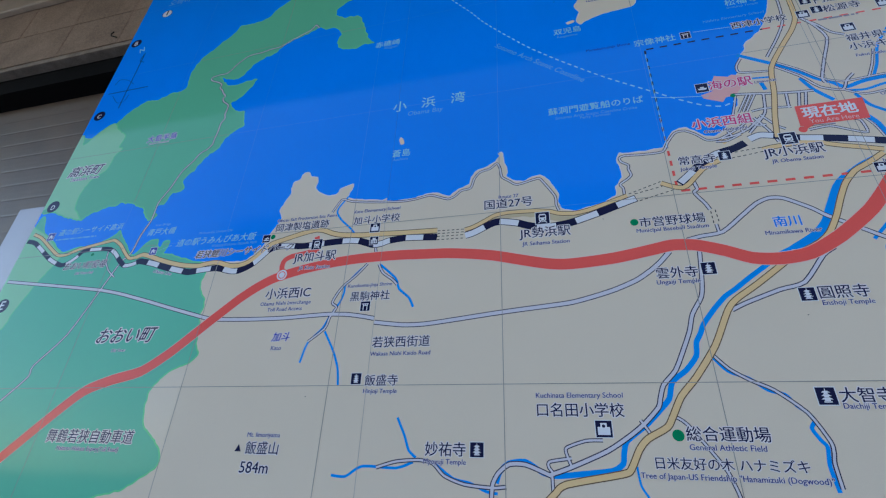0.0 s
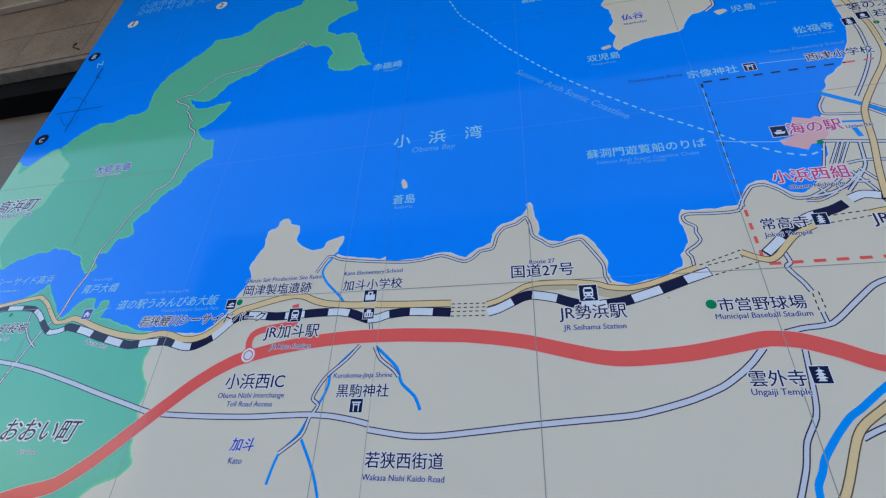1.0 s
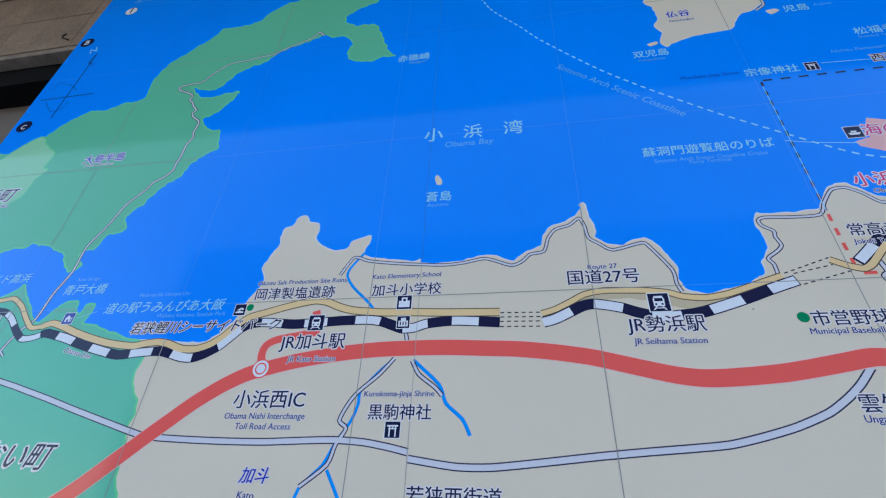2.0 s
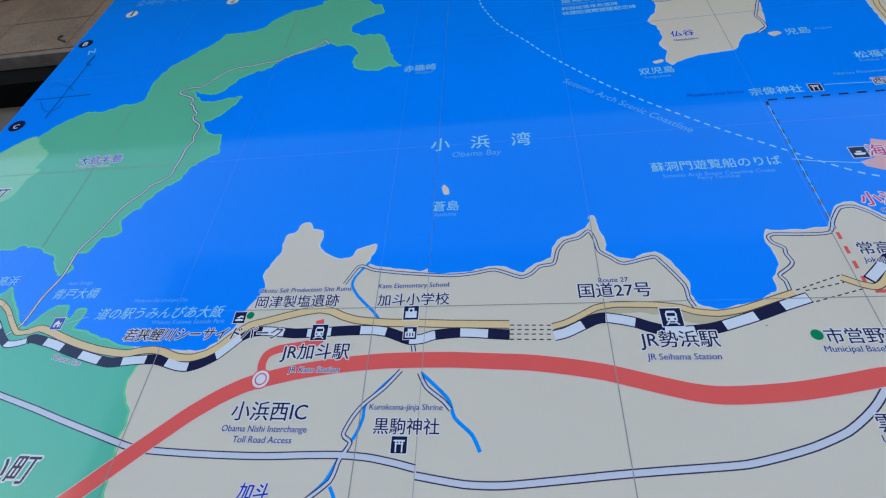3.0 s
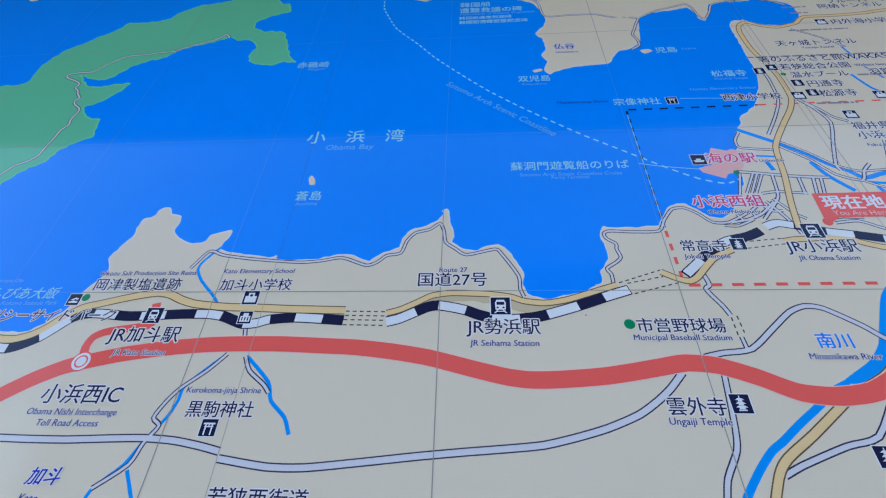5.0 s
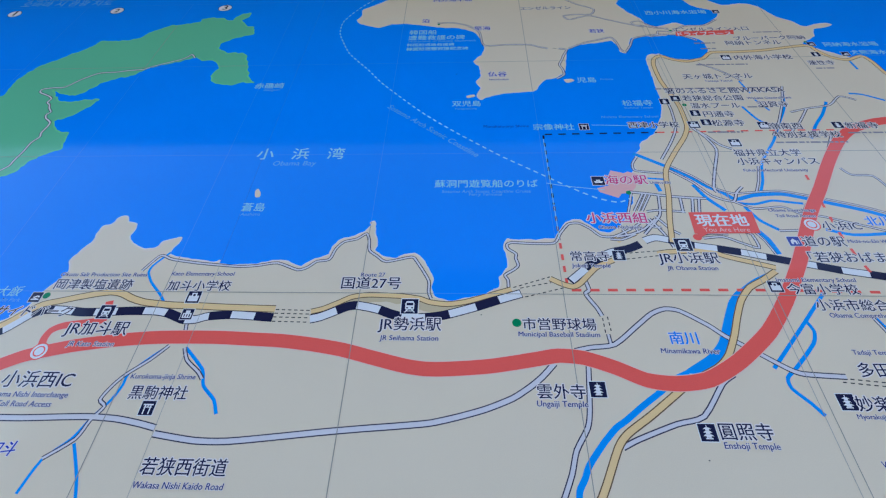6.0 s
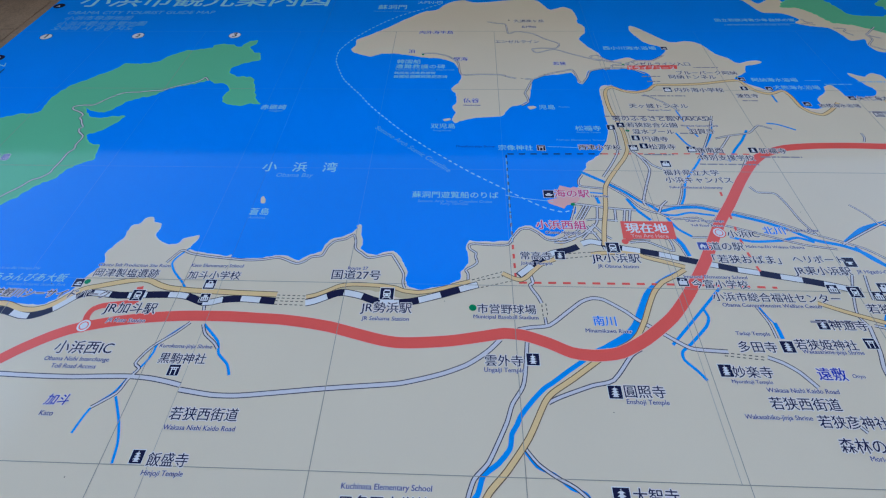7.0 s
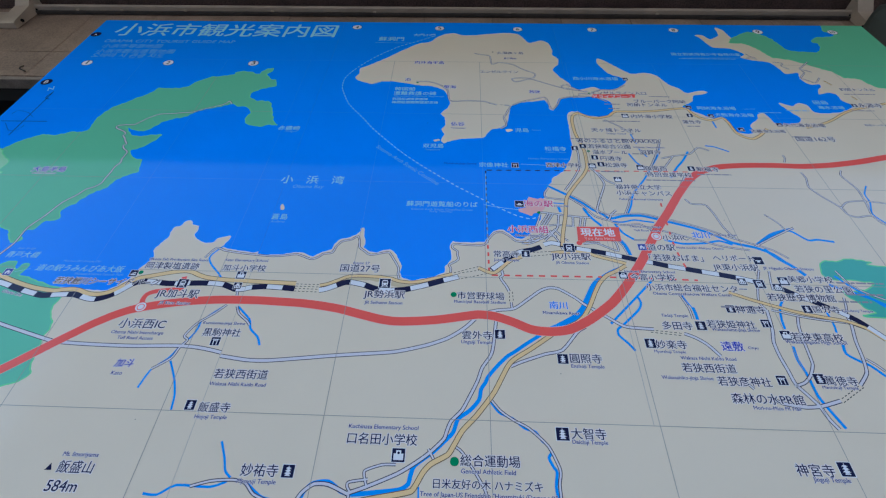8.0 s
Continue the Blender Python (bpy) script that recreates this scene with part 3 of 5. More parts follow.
peninsula_tail = [(548, 2174), (530, 2165), (499, 2117), (479, 2093), (489, 2069), (483, 2061), (459, 2053), (451, 2030), (434, 2025), (425, 2017), (437, 1998), (433, 1984), (416, 1988), (400, 2005), (390, 2022), (329, 2046), (273, 2036), (232, 2026), (203, 2009), (155, 2021), (108, 2040)]
area('mainland', coast_west_shore + coast_salt_cape + coast_route_bay + coast_harbour + coast_nishizu + coast_buddha_valley + coast_outer_cape + coast_anou + coast_tagarasu + [(2496, 3015), (2537, 2990), (2591, 2925), (2679, 2903), (2746, 2843), (2814, 2793), (2861, 2745)] + [(3060, 2760), (3060, 900), (0, 900), (0, 1990)], CREAM, 1)
area('west_peninsula', peninsula_north + peninsula_south + peninsula_tail + [(-20, 2065), (-20, 2290)], GREEN, 1, 5.5)
area('takahama_district', [(-20, 2070), (76, 2055), (108, 2040), (155, 2021), (202, 2011), (169, 2046), (161, 2091), (178, 2137), (213, 2161), (220, 2207), (235, 2228), (220, 2240), (225, 2275), (188, 2306), (166, 2331), (144, 2326), (109, 2295), (83, 2267), (62, 2305), (-20, 2290)], PALE_GREEN, 2)
area('ohi_district', [(59, 2001), (105, 1980), (146, 1955), (192, 1920), (240, 1928), (297, 1934), (338, 1953), (346, 1964), (364, 1943), (385, 1921), (412, 1893), (425, 1902), (434, 1916), (452, 1929), (470, 1927), (474, 1912), (485, 1907), (489, 1920), (503, 1922), (505, 1910), (499, 1892), (508, 1889), (529, 1884), (564, 1871), (595, 1862), (613, 1859), (628, 1839), (624, 1814), (628, 1795), (643, 1776), (648, 1758), (645, 1736), (651, 1716), (658, 1678), (667, 1662), (653, 1646), (614, 1630), (583, 1594), (591, 1539), (637, 1502), (650, 1484), (648, 1466), (620, 1448), (587, 1429), (554, 1422), (522, 1412), (300, 1330), (0, 1290)], OHI_GREEN, 2)
area('takahama_shore', [(42, 2006), (59, 2001), (105, 1980), (140, 1956), (173, 1929), (195, 1909), (187, 1883), (164, 1848), (132, 1772), (117, 1729), (20, 1720), (-20, 1900)], PALE_GREEN, 3)
area('wakasa_east_district', [(2475, 3032), (2498, 3050), (2554, 3087), (2597, 3066), (2623, 3027), (2645, 2951), (2731, 2932), (2761, 2953), (2777, 2995), (2761, 3016), (2796, 3048), (2850, 3053), (2871, 3076), (2840, 3098), (2855, 3149), (2840, 3200), (3080, 3200), (3080, 2700), (2852, 2704), (2822, 2713), (2795, 2757), (2747, 2770), (2728, 2806), (2685, 2834), (2629, 2879), (2569, 2897), (2548, 2941), (2524, 2982), (2499, 2998), (2460, 3002)], GREEN, 2, 5.0)
area('kaminaka_district', [(2283, 1946), (2288, 1963), (2298, 1979), (2316, 1983), (2334, 1982), (2354, 1989), (2375, 1988), (2408, 1981), (2436, 1969), (3060, 1935), (3060, 1830), (2354, 1835), (2345, 1848), (2330, 1857), (2323, 1871), (2310, 1886), (2305, 1899), (2355, 1905), (2383, 1924), (2333, 1930), (2291, 1932)], TEAL, 2)
area('roadside_shade', [(1206, 1888), (1236, 1905), (1263, 1909), (1329, 1903), (1350, 1896), (1374, 1892), (1411, 1900), (1396, 1892), (1359, 1881), (1332, 1888), (1308, 1896), (1262, 1899), (1235, 1897)], SAND, 3)
area('islet', [(1030, 2124), (1034, 2130), (1041, 2120), (1042, 2110), (1034, 2110)], CREAM, 2, 0)
area('islet', [(1614, 2456), (1630, 2459), (1636, 2452), (1620, 2444)], CREAM, 2, 0)
area('islet', [(1404, 2401), (1420, 2406), (1422, 2399), (1408, 2394)], CREAM, 2, 0)
area('harbour_quarter', [(1628, 2128), (1650, 2135), (1643, 2139), (1659, 2172), (1681, 2165), (1688, 2169), (1704, 2162), (1694, 2130), (1683, 2117), (1667, 2115), (1660, 2105), (1631, 2119)], PINK, 4, 0, False)
area('river_mouth', [(1681, 1799), (1718, 1822), (1738, 1842), (1752, 1868), (1772, 1904), (1790, 1922), (1796, 1912), (1780, 1892), (1764, 1860), (1750, 1833), (1726, 1808), (1700, 1797)], RIVER, 3, 0)
area('old_town_block', [(1648, 2030), (1659, 2035), (1663, 2026), (1653, 2022)], YELLOW, 4, 0, False)
area('old_town_block', [(1634, 2020), (1642, 2024), (1648, 2013), (1641, 2008)], YELLOW, 4, 0, False)
area('old_town_block', [(1663, 2024), (1672, 2030), (1675, 2026), (1665, 2018)], YELLOW, 4, 0, False)
route('coast_road', [(899, 1952), (914, 1979), (923, 1981), (940, 1974), (985, 1967), (1049, 1961), (1080, 1963), (1110, 1968), (1144, 1955), (1159, 1960), (1171, 1971), (1190, 1975), (1197, 1996), (1208, 2010), (1228, 2016), (1242, 2027), (1248, 2013), (1251, 1993), (1264, 1982), (1280, 1971), (1318, 1980), (1327, 1972), (1347, 1937), (1348, 1917), (1352, 1905)], 5.5, ROAD_ROUTE)
route('coast_road', [(1465, 1922), (1465, 1938), (1461, 1947), (1475, 1957), (1482, 1965), (1479, 1978), (1480, 1987), (1469, 1996), (1467, 2005), (1476, 2009), (1506, 2007), (1541, 2008), (1553, 2028), (1568, 2047), (1585, 2049), (1601, 2038), (1616, 2022), (1638, 2022), (1675, 2043), (1693, 2060)], 5.5, ROAD_ROUTE)
route('west_highway', [(64, 1851), (365, 1811), (487, 1782), (554, 1763), (616, 1746), (669, 1732), (700, 1729), (749, 1727), (796, 1726), (842, 1726), (891, 1728), (930, 1729), (965, 1727), (996, 1722), (1019, 1717)], 9, ROAD_ROUTE)
route('west_highway', [(1020, 1710), (1073, 1703), (1114, 1703), (1170, 1709), (1229, 1716), (1278, 1721), (1322, 1725), (1359, 1729), (1393, 1737), (1427, 1747), (1461, 1761), (1484, 1776), (1501, 1790), (1518, 1808)], 9, ROAD_ROUTE)
route('shrine_long_road', [(2124, 1848), (2119, 1816), (2115, 1797), (2107, 1772), (2106, 1743), (2109, 1713), (2111, 1687), (2123, 1667), (2135, 1647), (2141, 1623), (2150, 1605)], 8, ROAD_ROUTE)
route('temple_loop_road', [(2180, 1832), (2172, 1809), (2167, 1776), (2164, 1748), (2161, 1727), (2147, 1705), (2130, 1690), (2108, 1682)], 7, ROAD_ROUTE)
route('east_school_road', [(2282, 1841), (2280, 1818), (2269, 1780), (2263, 1743), (2254, 1713), (2229, 1688)], 7.5, ROAD_ROUTE)
route('temple_cross_road', [(2178, 1657), (2140, 1646), (2108, 1643), (2072, 1649), (2058, 1656)], 8, ROAD_ROUTE)
route('station_south_road', [(2133, 1848), (2181, 1835), (2226, 1827), (2276, 1821), (2303, 1809)], 6, ROAD_ROUTE)
route('inland_route', [(2061, 1890), (2098, 1874), (2142, 1858), (2185, 1844), (2229, 1834), (2274, 1825), (2304, 1811), (2329, 1784)], 9, YELLOW_ROUTE)
route('museum_stream', [(2175, 1883), (2154, 1855), (2145, 1826), (2142, 1803)], 5, RIVER_ROUTE)
route('museum_stream', [(2141, 1765), (2137, 1737), (2141, 1705), (2141, 1667), (2149, 1641), (2162, 1607)], 6, RIVER_ROUTE)
route('east_stream_far', [(2244, 1870), (2245, 1820), (2241, 1798)], 4.5, RIVER_ROUTE)
route('east_stream_far', [(2240, 1773), (2236, 1752), (2252, 1738), (2269, 1728), (2286, 1707)], 6, RIVER_ROUTE)
route('east_bank_road', [(2268, 1742), (2280, 1731), (2291, 1717)], 6, ROAD_ROUTE)
route('wakasa_west_road', [(1937, 1787), (1957, 1778), (1976, 1763), (1993, 1739)], 8, ROAD_ROUTE)
route('hall_lane', [(2022, 1686), (2031, 1674)], 6, ROAD_ROUTE)
route('welfare_lane', [(1954, 1883), (1964, 1849), (1965, 1821)], 5.5, ROAD_ROUTE)
route('welfare_stream', [(1958, 1883), (1967, 1858), (1974, 1845)], 3, RIVER_ROUTE)
route('welfare_stream', [(1973, 1850), (1974, 1835), (1974, 1820)], 7, RIVER_ROUTE)
route('orchard_stream', [(1909, 1920), (1864, 1874), (1829, 1839), (1795, 1805)], 5, RIVER_ROUTE)
route('orchard_stream', [(1864, 1874), (1868, 1858), (1859, 1840), (1824, 1807), (1807, 1793), (1806, 1779), (1821, 1761), (1831, 1746)], 5, RIVER_ROUTE)
route('higashi_lane', [(2148, 1950), (2130, 1910), (2116, 1869), (2123, 1848)], 5.5, ROAD_ROUTE)
route('higashi_lane', [(2170, 1950), (2161, 1917), (2158, 1898)], 5.5, ROAD_ROUTE)
route('station_lane', [(2316, 1955), (2328, 1922), (2348, 1900), (2383, 1880)], 5, ROAD_ROUTE)
route('station_lane', [(2298, 1883), (2291, 1859), (2282, 1841)], 6, ROAD_ROUTE)
route('east_river_reach', [(2307, 1941), (2325, 1916), (2348, 1891), (2373, 1862)], 5, RIVER_ROUTE)
route('town_street', [(1680, 2119), (1708, 2115), (1742, 2109), (1775, 2105), (1803, 2103)], 6.5, ROAD_ROUTE)
route('town_street', [(1701, 2114), (1679, 2075)], 5, ROAD_ROUTE)
route('town_street', [(1707, 2114), (1686, 2075)], 5, ROAD_ROUTE)
route('town_street', [(1713, 2112), (1692, 2075)], 5, ROAD_ROUTE)
route('town_street', [(1683, 2116), (1676, 2093), (1668, 2070)], 5, ROAD_ROUTE)
route('town_street', [(1727, 2111), (1720, 2071), (1710, 2055), (1685, 2026)], 6, ROAD_ROUTE)
route('town_street', [(1761, 2104), (1757, 2071)], 6, ROAD_ROUTE)
route('town_street', [(1781, 2104), (1773, 2072)], 6, ROAD_ROUTE)
route('town_street', [(1791, 2102), (1783, 2072)], 6, ROAD_ROUTE)
route('town_street', [(1699, 2074), (1721, 2077), (1761, 2073)], 5.5, ROAD_ROUTE)
route('town_street', [(1699, 2059), (1715, 2027), (1723, 2000)], 6, ROAD_ROUTE)
route('town_street', [(1710, 2064), (1728, 2036), (1740, 2026)], 5.5, ROAD_ROUTE)
route('town_street', [(1640, 2021), (1664, 2026), (1687, 2037), (1709, 2058)], 6, ROAD_ROUTE)
route('town_street', [(1629, 2016), (1647, 2015), (1671, 2026)], 5, ROAD_ROUTE)
route('town_street', [(1652, 2036), (1658, 2023)], 5, ROAD_ROUTE)
route('town_street', [(1671, 2044), (1677, 2029)], 5, ROAD_ROUTE)
route('town_street', [(1689, 2054), (1701, 2041), (1715, 2041)], 5, ROAD_ROUTE)
route('station_road', [(1773, 2018), (1803, 2021), (1827, 2009), (1850, 1999), (1849, 2025), (1840, 2030)], 5.5, ROAD_ROUTE)
route('station_road', [(1767, 2025), (1787, 2028), (1813, 2026)], 5, ROAD_ROUTE)
route('kita_river', [(1708, 2217), (1742, 2193), (1769, 2174), (1794, 2152), (1814, 2131), (1835, 2116), (1851, 2101), (1882, 2110), (1927, 2113), (1963, 2103), (2043, 2076), (2088, 2053), (2120, 2031), (2166, 2018), (2198, 2000), (2221, 1971)], 8, RIVER_ROUTE)
route('kita_river_inner', [(1791, 2136), (1804, 2105), (1826, 2076)], 7, RIVER_ROUTE)
route('north_bank_road', [(1761, 2186), (1796, 2157), (1822, 2129), (1850, 2115), (1884, 2117), (1929, 2120), (1967, 2110), (2037, 2087), (2083, 2067), (2126, 2045), (2170, 2027), (2204, 2011), (2230, 1987)], 5, ROAD_ROUTE)
route('river_loop_road', [(1712, 2207), (1701, 2189), (1701, 2172), (1727, 2167), (1753, 2164)], 5.5, ROAD_ROUTE)
route('south_bank_road', [(1759, 2174), (1792, 2142), (1815, 2109), (1845, 2096), (1857, 2116), (1871, 2130)], 6, ROAD_ROUTE)
route('south_bank_road', [(1845, 2096), (1874, 2080), (1918, 2084), (1939, 2070), (1975, 2062), (2030, 2042), (2094, 2019), (2152, 2009)], 5, ROAD_ROUTE)
route('kita_river_arm', [(1849, 2093), (1877, 2090), (1908, 2098), (1935, 2094), (1955, 2091)], 5, RIVER_ROUTE)
route('kita_river_arm', [(1859, 2084), (1872, 2055), (1894, 2035)], 6, RIVER_ROUTE)
route('kita_river_arm', [(1859, 2036), (1870, 2015), (1875, 1987)], 8, RIVER_ROUTE)
route('arm_road', [(1854, 2033), (1864, 2012), (1870, 1987)], 4.5, ROAD_ROUTE)
route('arm_road', [(1893, 2033), (1927, 2034)], 5, ROAD_ROUTE)
route('university_road', [(1835, 2288), (1850, 2263), (1860, 2226), (1840, 2173), (1824, 2129), (1826, 2117)], 6.5, ROAD_ROUTE)
route('haga_river', [(2049, 2405), (2031, 2350), (1999, 2297), (1969, 2247), (1933, 2200), (1923, 2181), (1911, 2145), (1897, 2117)], 5, RIVER_ROUTE)
route('haga_road', [(1917, 2181), (1904, 2145), (1890, 2117)], 5, ROAD_ROUTE)
route('expressway_side_road', [(2085, 2272), (2040, 2199), (1982, 2118), (1954, 2081), (1940, 2059)], 5.5, ROAD_ROUTE)
route('moat', [(1729, 2143), (1733, 2120)], 7, RIVER_ROUTE)
route('moat', [(1719, 2152), (1749, 2149)], 4, RIVER_ROUTE)
route('stadium_road', [(1547, 1826), (1568, 1831), (1601, 1836), (1635, 1863), (1660, 1883), (1680, 1891), (1700, 1888), (1732, 1866), (1749, 1850), (1783, 1826), (1812, 1805), (1829, 1798), (1879, 1795)], 8, ROAD_ROUTE)
route('temple_road', [(1742, 1796), (1724, 1784), (1689, 1743), (1654, 1733), (1606, 1715), (1585, 1705)], 7.5, ROAD_ROUTE)
route('cape_lane', [(2486, 2922), (2492, 2902), (2510, 2895)], 5, ROAD_ROUTE)
route('cape_lane', [(2473, 2888), (2492, 2892), (2512, 2882)], 5, ROAD_ROUTE)
route('cape_lane', [(2556, 2863), (2587, 2857), (2575, 2840), (2592, 2818)], 5, ROAD_ROUTE)
route('cape_lane', [(2676, 2868), (2640, 2832), (2630, 2822), (2660, 2800)], 5.5, ROAD_ROUTE)
route('cape_lane', [(2630, 2822), (2632, 2794), (2607, 2763), (2624, 2745), (2642, 2734), (2667, 2764)], 5.5, ROAD_ROUTE)
route('stadium_lane', [(1577, 1942), (1581, 1922), (1575, 1916), (1579, 1906), (1587, 1892), (1592, 1879)], 7, ROAD_ROUTE)
route('stadium_lane', [(1595, 1851), (1596, 1836)], 6, ROAD_ROUTE)
route('valley_road', [(1562, 1811), (1554, 1750), (1548, 1727), (1531, 1701), (1522, 1675), (1508, 1646), (1493, 1618), (1474, 1598), (1467, 1581), (1462, 1567), (1440, 1545), (1419, 1529), (1387, 1509), (1336, 1487), (1308, 1477)], 7.5, ROAD_ROUTE)
route('valley_road', [(1310, 1476), (1276, 1489), (1252, 1489), (1236, 1477), (1228, 1463), (1226, 1445)], 7.5, ROAD_ROUTE)
route('east_valley_road', [(1544, 1641), (1562, 1619), (1585, 1603), (1610, 1590), (1641, 1561), (1656, 1527), (1656, 1514), (1653, 1501), (1653, 1473)], 6, ROAD_ROUTE)
route('peninsula_road', [(757, 2569), (752, 2577), (744, 2585), (738, 2574), (726, 2563), (712, 2556), (697, 2549), (668, 2534), (655, 2524), (640, 2521), (618, 2519), (590, 2513), (566, 2512), (546, 2507), (521, 2485), (505, 2463), (494, 2453), (472, 2453), (450, 2448), (448, 2440), (455, 2433), (478, 2422), (491, 2411), (489, 2398), (499, 2389), (506, 2376), (517, 2363), (512, 2354), (518, 2342), (535, 2328), (538, 2316), (536, 2293), (541, 2280), (533, 2262), (533, 2236), (530, 2210), (530, 2195), (518, 2180), (501, 2170), (490, 2150), (466, 2120), (449, 2072), (430, 2032), (429, 1984), (415, 1944), (408, 1900), (387, 1876), (363, 1814), (322, 1712), (266, 1647), (265, 1624), (218, 1575)], 5.8, ROAD_ROUTE)
route('town_loop_road', [(338, 1918), (341, 1893), (348, 1876), (363, 1858), (386, 1841)], 4.8, ROAD_ROUTE)
route('shrine_road', [(993, 1827), (975, 1806), (951, 1785), (940, 1770), (932, 1751), (942, 1742), (932, 1724), (925, 1702), (896, 1679)], 6, ROAD_ROUTE)
route('shrine_road', [(1016, 1824), (1026, 1806), (1047, 1790), (1056, 1780)], 6, ROAD_ROUTE)
route('crossing_road', [(1005, 1860), (1008, 1847)], 6, ROAD_ROUTE)
route('south_road', [(1050, 1479), (1081, 1488), (1117, 1491), (1139, 1487), (1157, 1471), (1187, 1461), (1227, 1458), (1247, 1460)], 6, ROAD_ROUTE)
route('school_loop_road', [(1383, 1523), (1360, 1522), (1334, 1513), (1332, 1506), (1339, 1486)], 5.5, ROAD_ROUTE)
route('school_loop_road', [(1339, 1499), (1309, 1494), (1307, 1487), (1314, 1478)], 5.5, ROAD_ROUTE)
route('bridge_road', [(1436, 1550), (1446, 1533)], 5.5, ROAD_ROUTE)
route('bridge_road', [(1311, 1476), (1311, 1457)], 5.5, ROAD_ROUTE)
route('athletic_road', [(1479, 1556), (1495, 1545), (1529, 1494), (1537, 1471), (1540, 1458)], 5.5, ROAD_ROUTE)
route('nishizu_lane', [(1755, 2200), (1783, 2245), (1804, 2288), (1811, 2346), (1809, 2385)], 6, ROAD_ROUTE)
route('university_road', [(1835, 2288), (1855, 2263), (1870, 2239), (1888, 2227)], 6.5, ROAD_ROUTE)
route('east_lane', [(2053, 2175), (2064, 2158), (2097, 2155), (2108, 2126), (2116, 2080), (2131, 2044)], 5, ROAD_ROUTE)
route('valley_east_road', [(2168, 2021), (2225, 2053), (2282, 2083)], 5, ROAD_ROUTE)
route('valley_east_road', [(2230, 2125), (2250, 2100), (2262, 2071)], 4, ROAD_ROUTE)
route('angel_line_road', [(1525, 2905), (1552, 2896), (1580, 2889), (1583, 2860), (1587, 2830), (1613, 2843), (1659, 2830), (1690, 2799), (1730, 2770), (1718, 2743), (1680, 2744), (1650, 2738), (1662, 2718), (1711, 2737), (1754, 2714), (1808, 2686), (1832, 2681), (1856, 2670), (1889, 2665)], 5, ROAD_ROUTE)
route('angel_line_road', [(1889, 2660), (1851, 2681), (1829, 2704), (1809, 2698), (1817, 2681), (1835, 2675)], 4.5, ROAD_ROUTE)
route('angel_line_road', [(1889, 2650), (1862, 2653), (1857, 2636), (1837, 2628)], 5, ROAD_ROUTE)
route('tomari_road', [(1332, 2713), (1370, 2714), (1408, 2698), (1437, 2664), (1446, 2603), (1500, 2604), (1553, 2602), (1573, 2592), (1594, 2584)], 5.5, ROAD_ROUTE)
route('bay_road', [(1618, 2583), (1636, 2577), (1627, 2555), (1620, 2535), (1612, 2515), (1617, 2495), (1617, 2475), (1600, 2460)], 6, ROAD_ROUTE)
route('bay_road', [(1642, 2582), (1680, 2606), (1716, 2619), (1745, 2629), (1754, 2612), (1758, 2576), (1768, 2564), (1784, 2591), (1796, 2620), (1818, 2630), (1852, 2638), (1905, 2634), (1940, 2608)], 5.5, ROAD_ROUTE)
route('sunset_road', [(1889, 2648), (1930, 2676), (1975, 2677), (2014, 2705)], 5.5, ROAD_ROUTE)
route('haga_lane', [(2178, 2371), (2151, 2384), (2120, 2356), (2071, 2345), (2036, 2334)], 5.5, ROAD_ROUTE)
route('haga_lane', [(2071, 2345), (2037, 2299), (2012, 2274)], 5.5, ROAD_ROUTE)
route('haga_lane', [(2055, 2421), (2033, 2365), (1999, 2299), (1976, 2264)], 5.5, ROAD_ROUTE)
route('tunnel_lane', [(1913, 2511), (1938, 2492), (1957, 2474), (1984, 2441)], 5, ROAD_ROUTE)
route('hill_lane', [(2374, 2357), (2374, 2342), (2365, 2326)], 5, ROAD_ROUTE)
route('far_valley_lane', [(2391, 2285), (2394, 2262), (2385, 2227), (2402, 2192), (2428, 2157), (2434, 2131), (2453, 2122), (2488, 2128), (2500, 2105), (2520, 2086)], 5, ROAD_ROUTE)
route('far_valley_lane', [(2430, 2154), (2454, 2174), (2497, 2180), (2548, 2172)], 4.5, ROAD_ROUTE)
route('far_valley_lane', [(2501, 2296), (2490, 2276), (2497, 2250), (2505, 2220), (2500, 2175), (2491, 2132)], 5, ROAD_ROUTE)
route('far_valley_stream', [(2534, 2236), (2514, 2205), (2511, 2175), (2495, 2135), (2510, 2104), (2530, 2086)], 4, RIVER_ROUTE)
route('national_route', [(71, 1980), (103, 1967), (148, 1936), (184, 1913), (211, 1911), (243, 1922), (290, 1931), (329, 1937), (344, 1938), (367, 1924), (388, 1903), (408, 1886), (427, 1887)], 9.5, YELLOW_ROUTE)
route('national_route', [(427, 1887), (444, 1892), (466, 1886), (490, 1877), (521, 1867), (556, 1858), (588, 1853), (606, 1852), (621, 1855), (641, 1857), (659, 1854), (682, 1846), (705, 1845), (725, 1851), (740, 1861), (752, 1873), (773, 1890), (798, 1897), (824, 1904), (850, 1910), (871, 1913), (888, 1910), (906, 1902), (926, 1896), (950, 1893), (973, 1891), (1012, 1890), (1053, 1888), (1127, 1886)], 12, YELLOW_ROUTE)
route('national_route', [(1180, 1882), (1197, 1887), (1217, 1897), (1236, 1907), (1260, 1911), (1291, 1910), (1309, 1909), (1335, 1905), (1351, 1899), (1376, 1896), (1402, 1900), (1430, 1909), (1469, 1922)], 9.5, YELLOW_ROUTE)
route('national_route', [(1527, 1941), (1545, 1931), (1559, 1927), (1570, 1933), (1586, 1950), (1600, 1963), (1626, 1975)], 10, YELLOW_ROUTE)
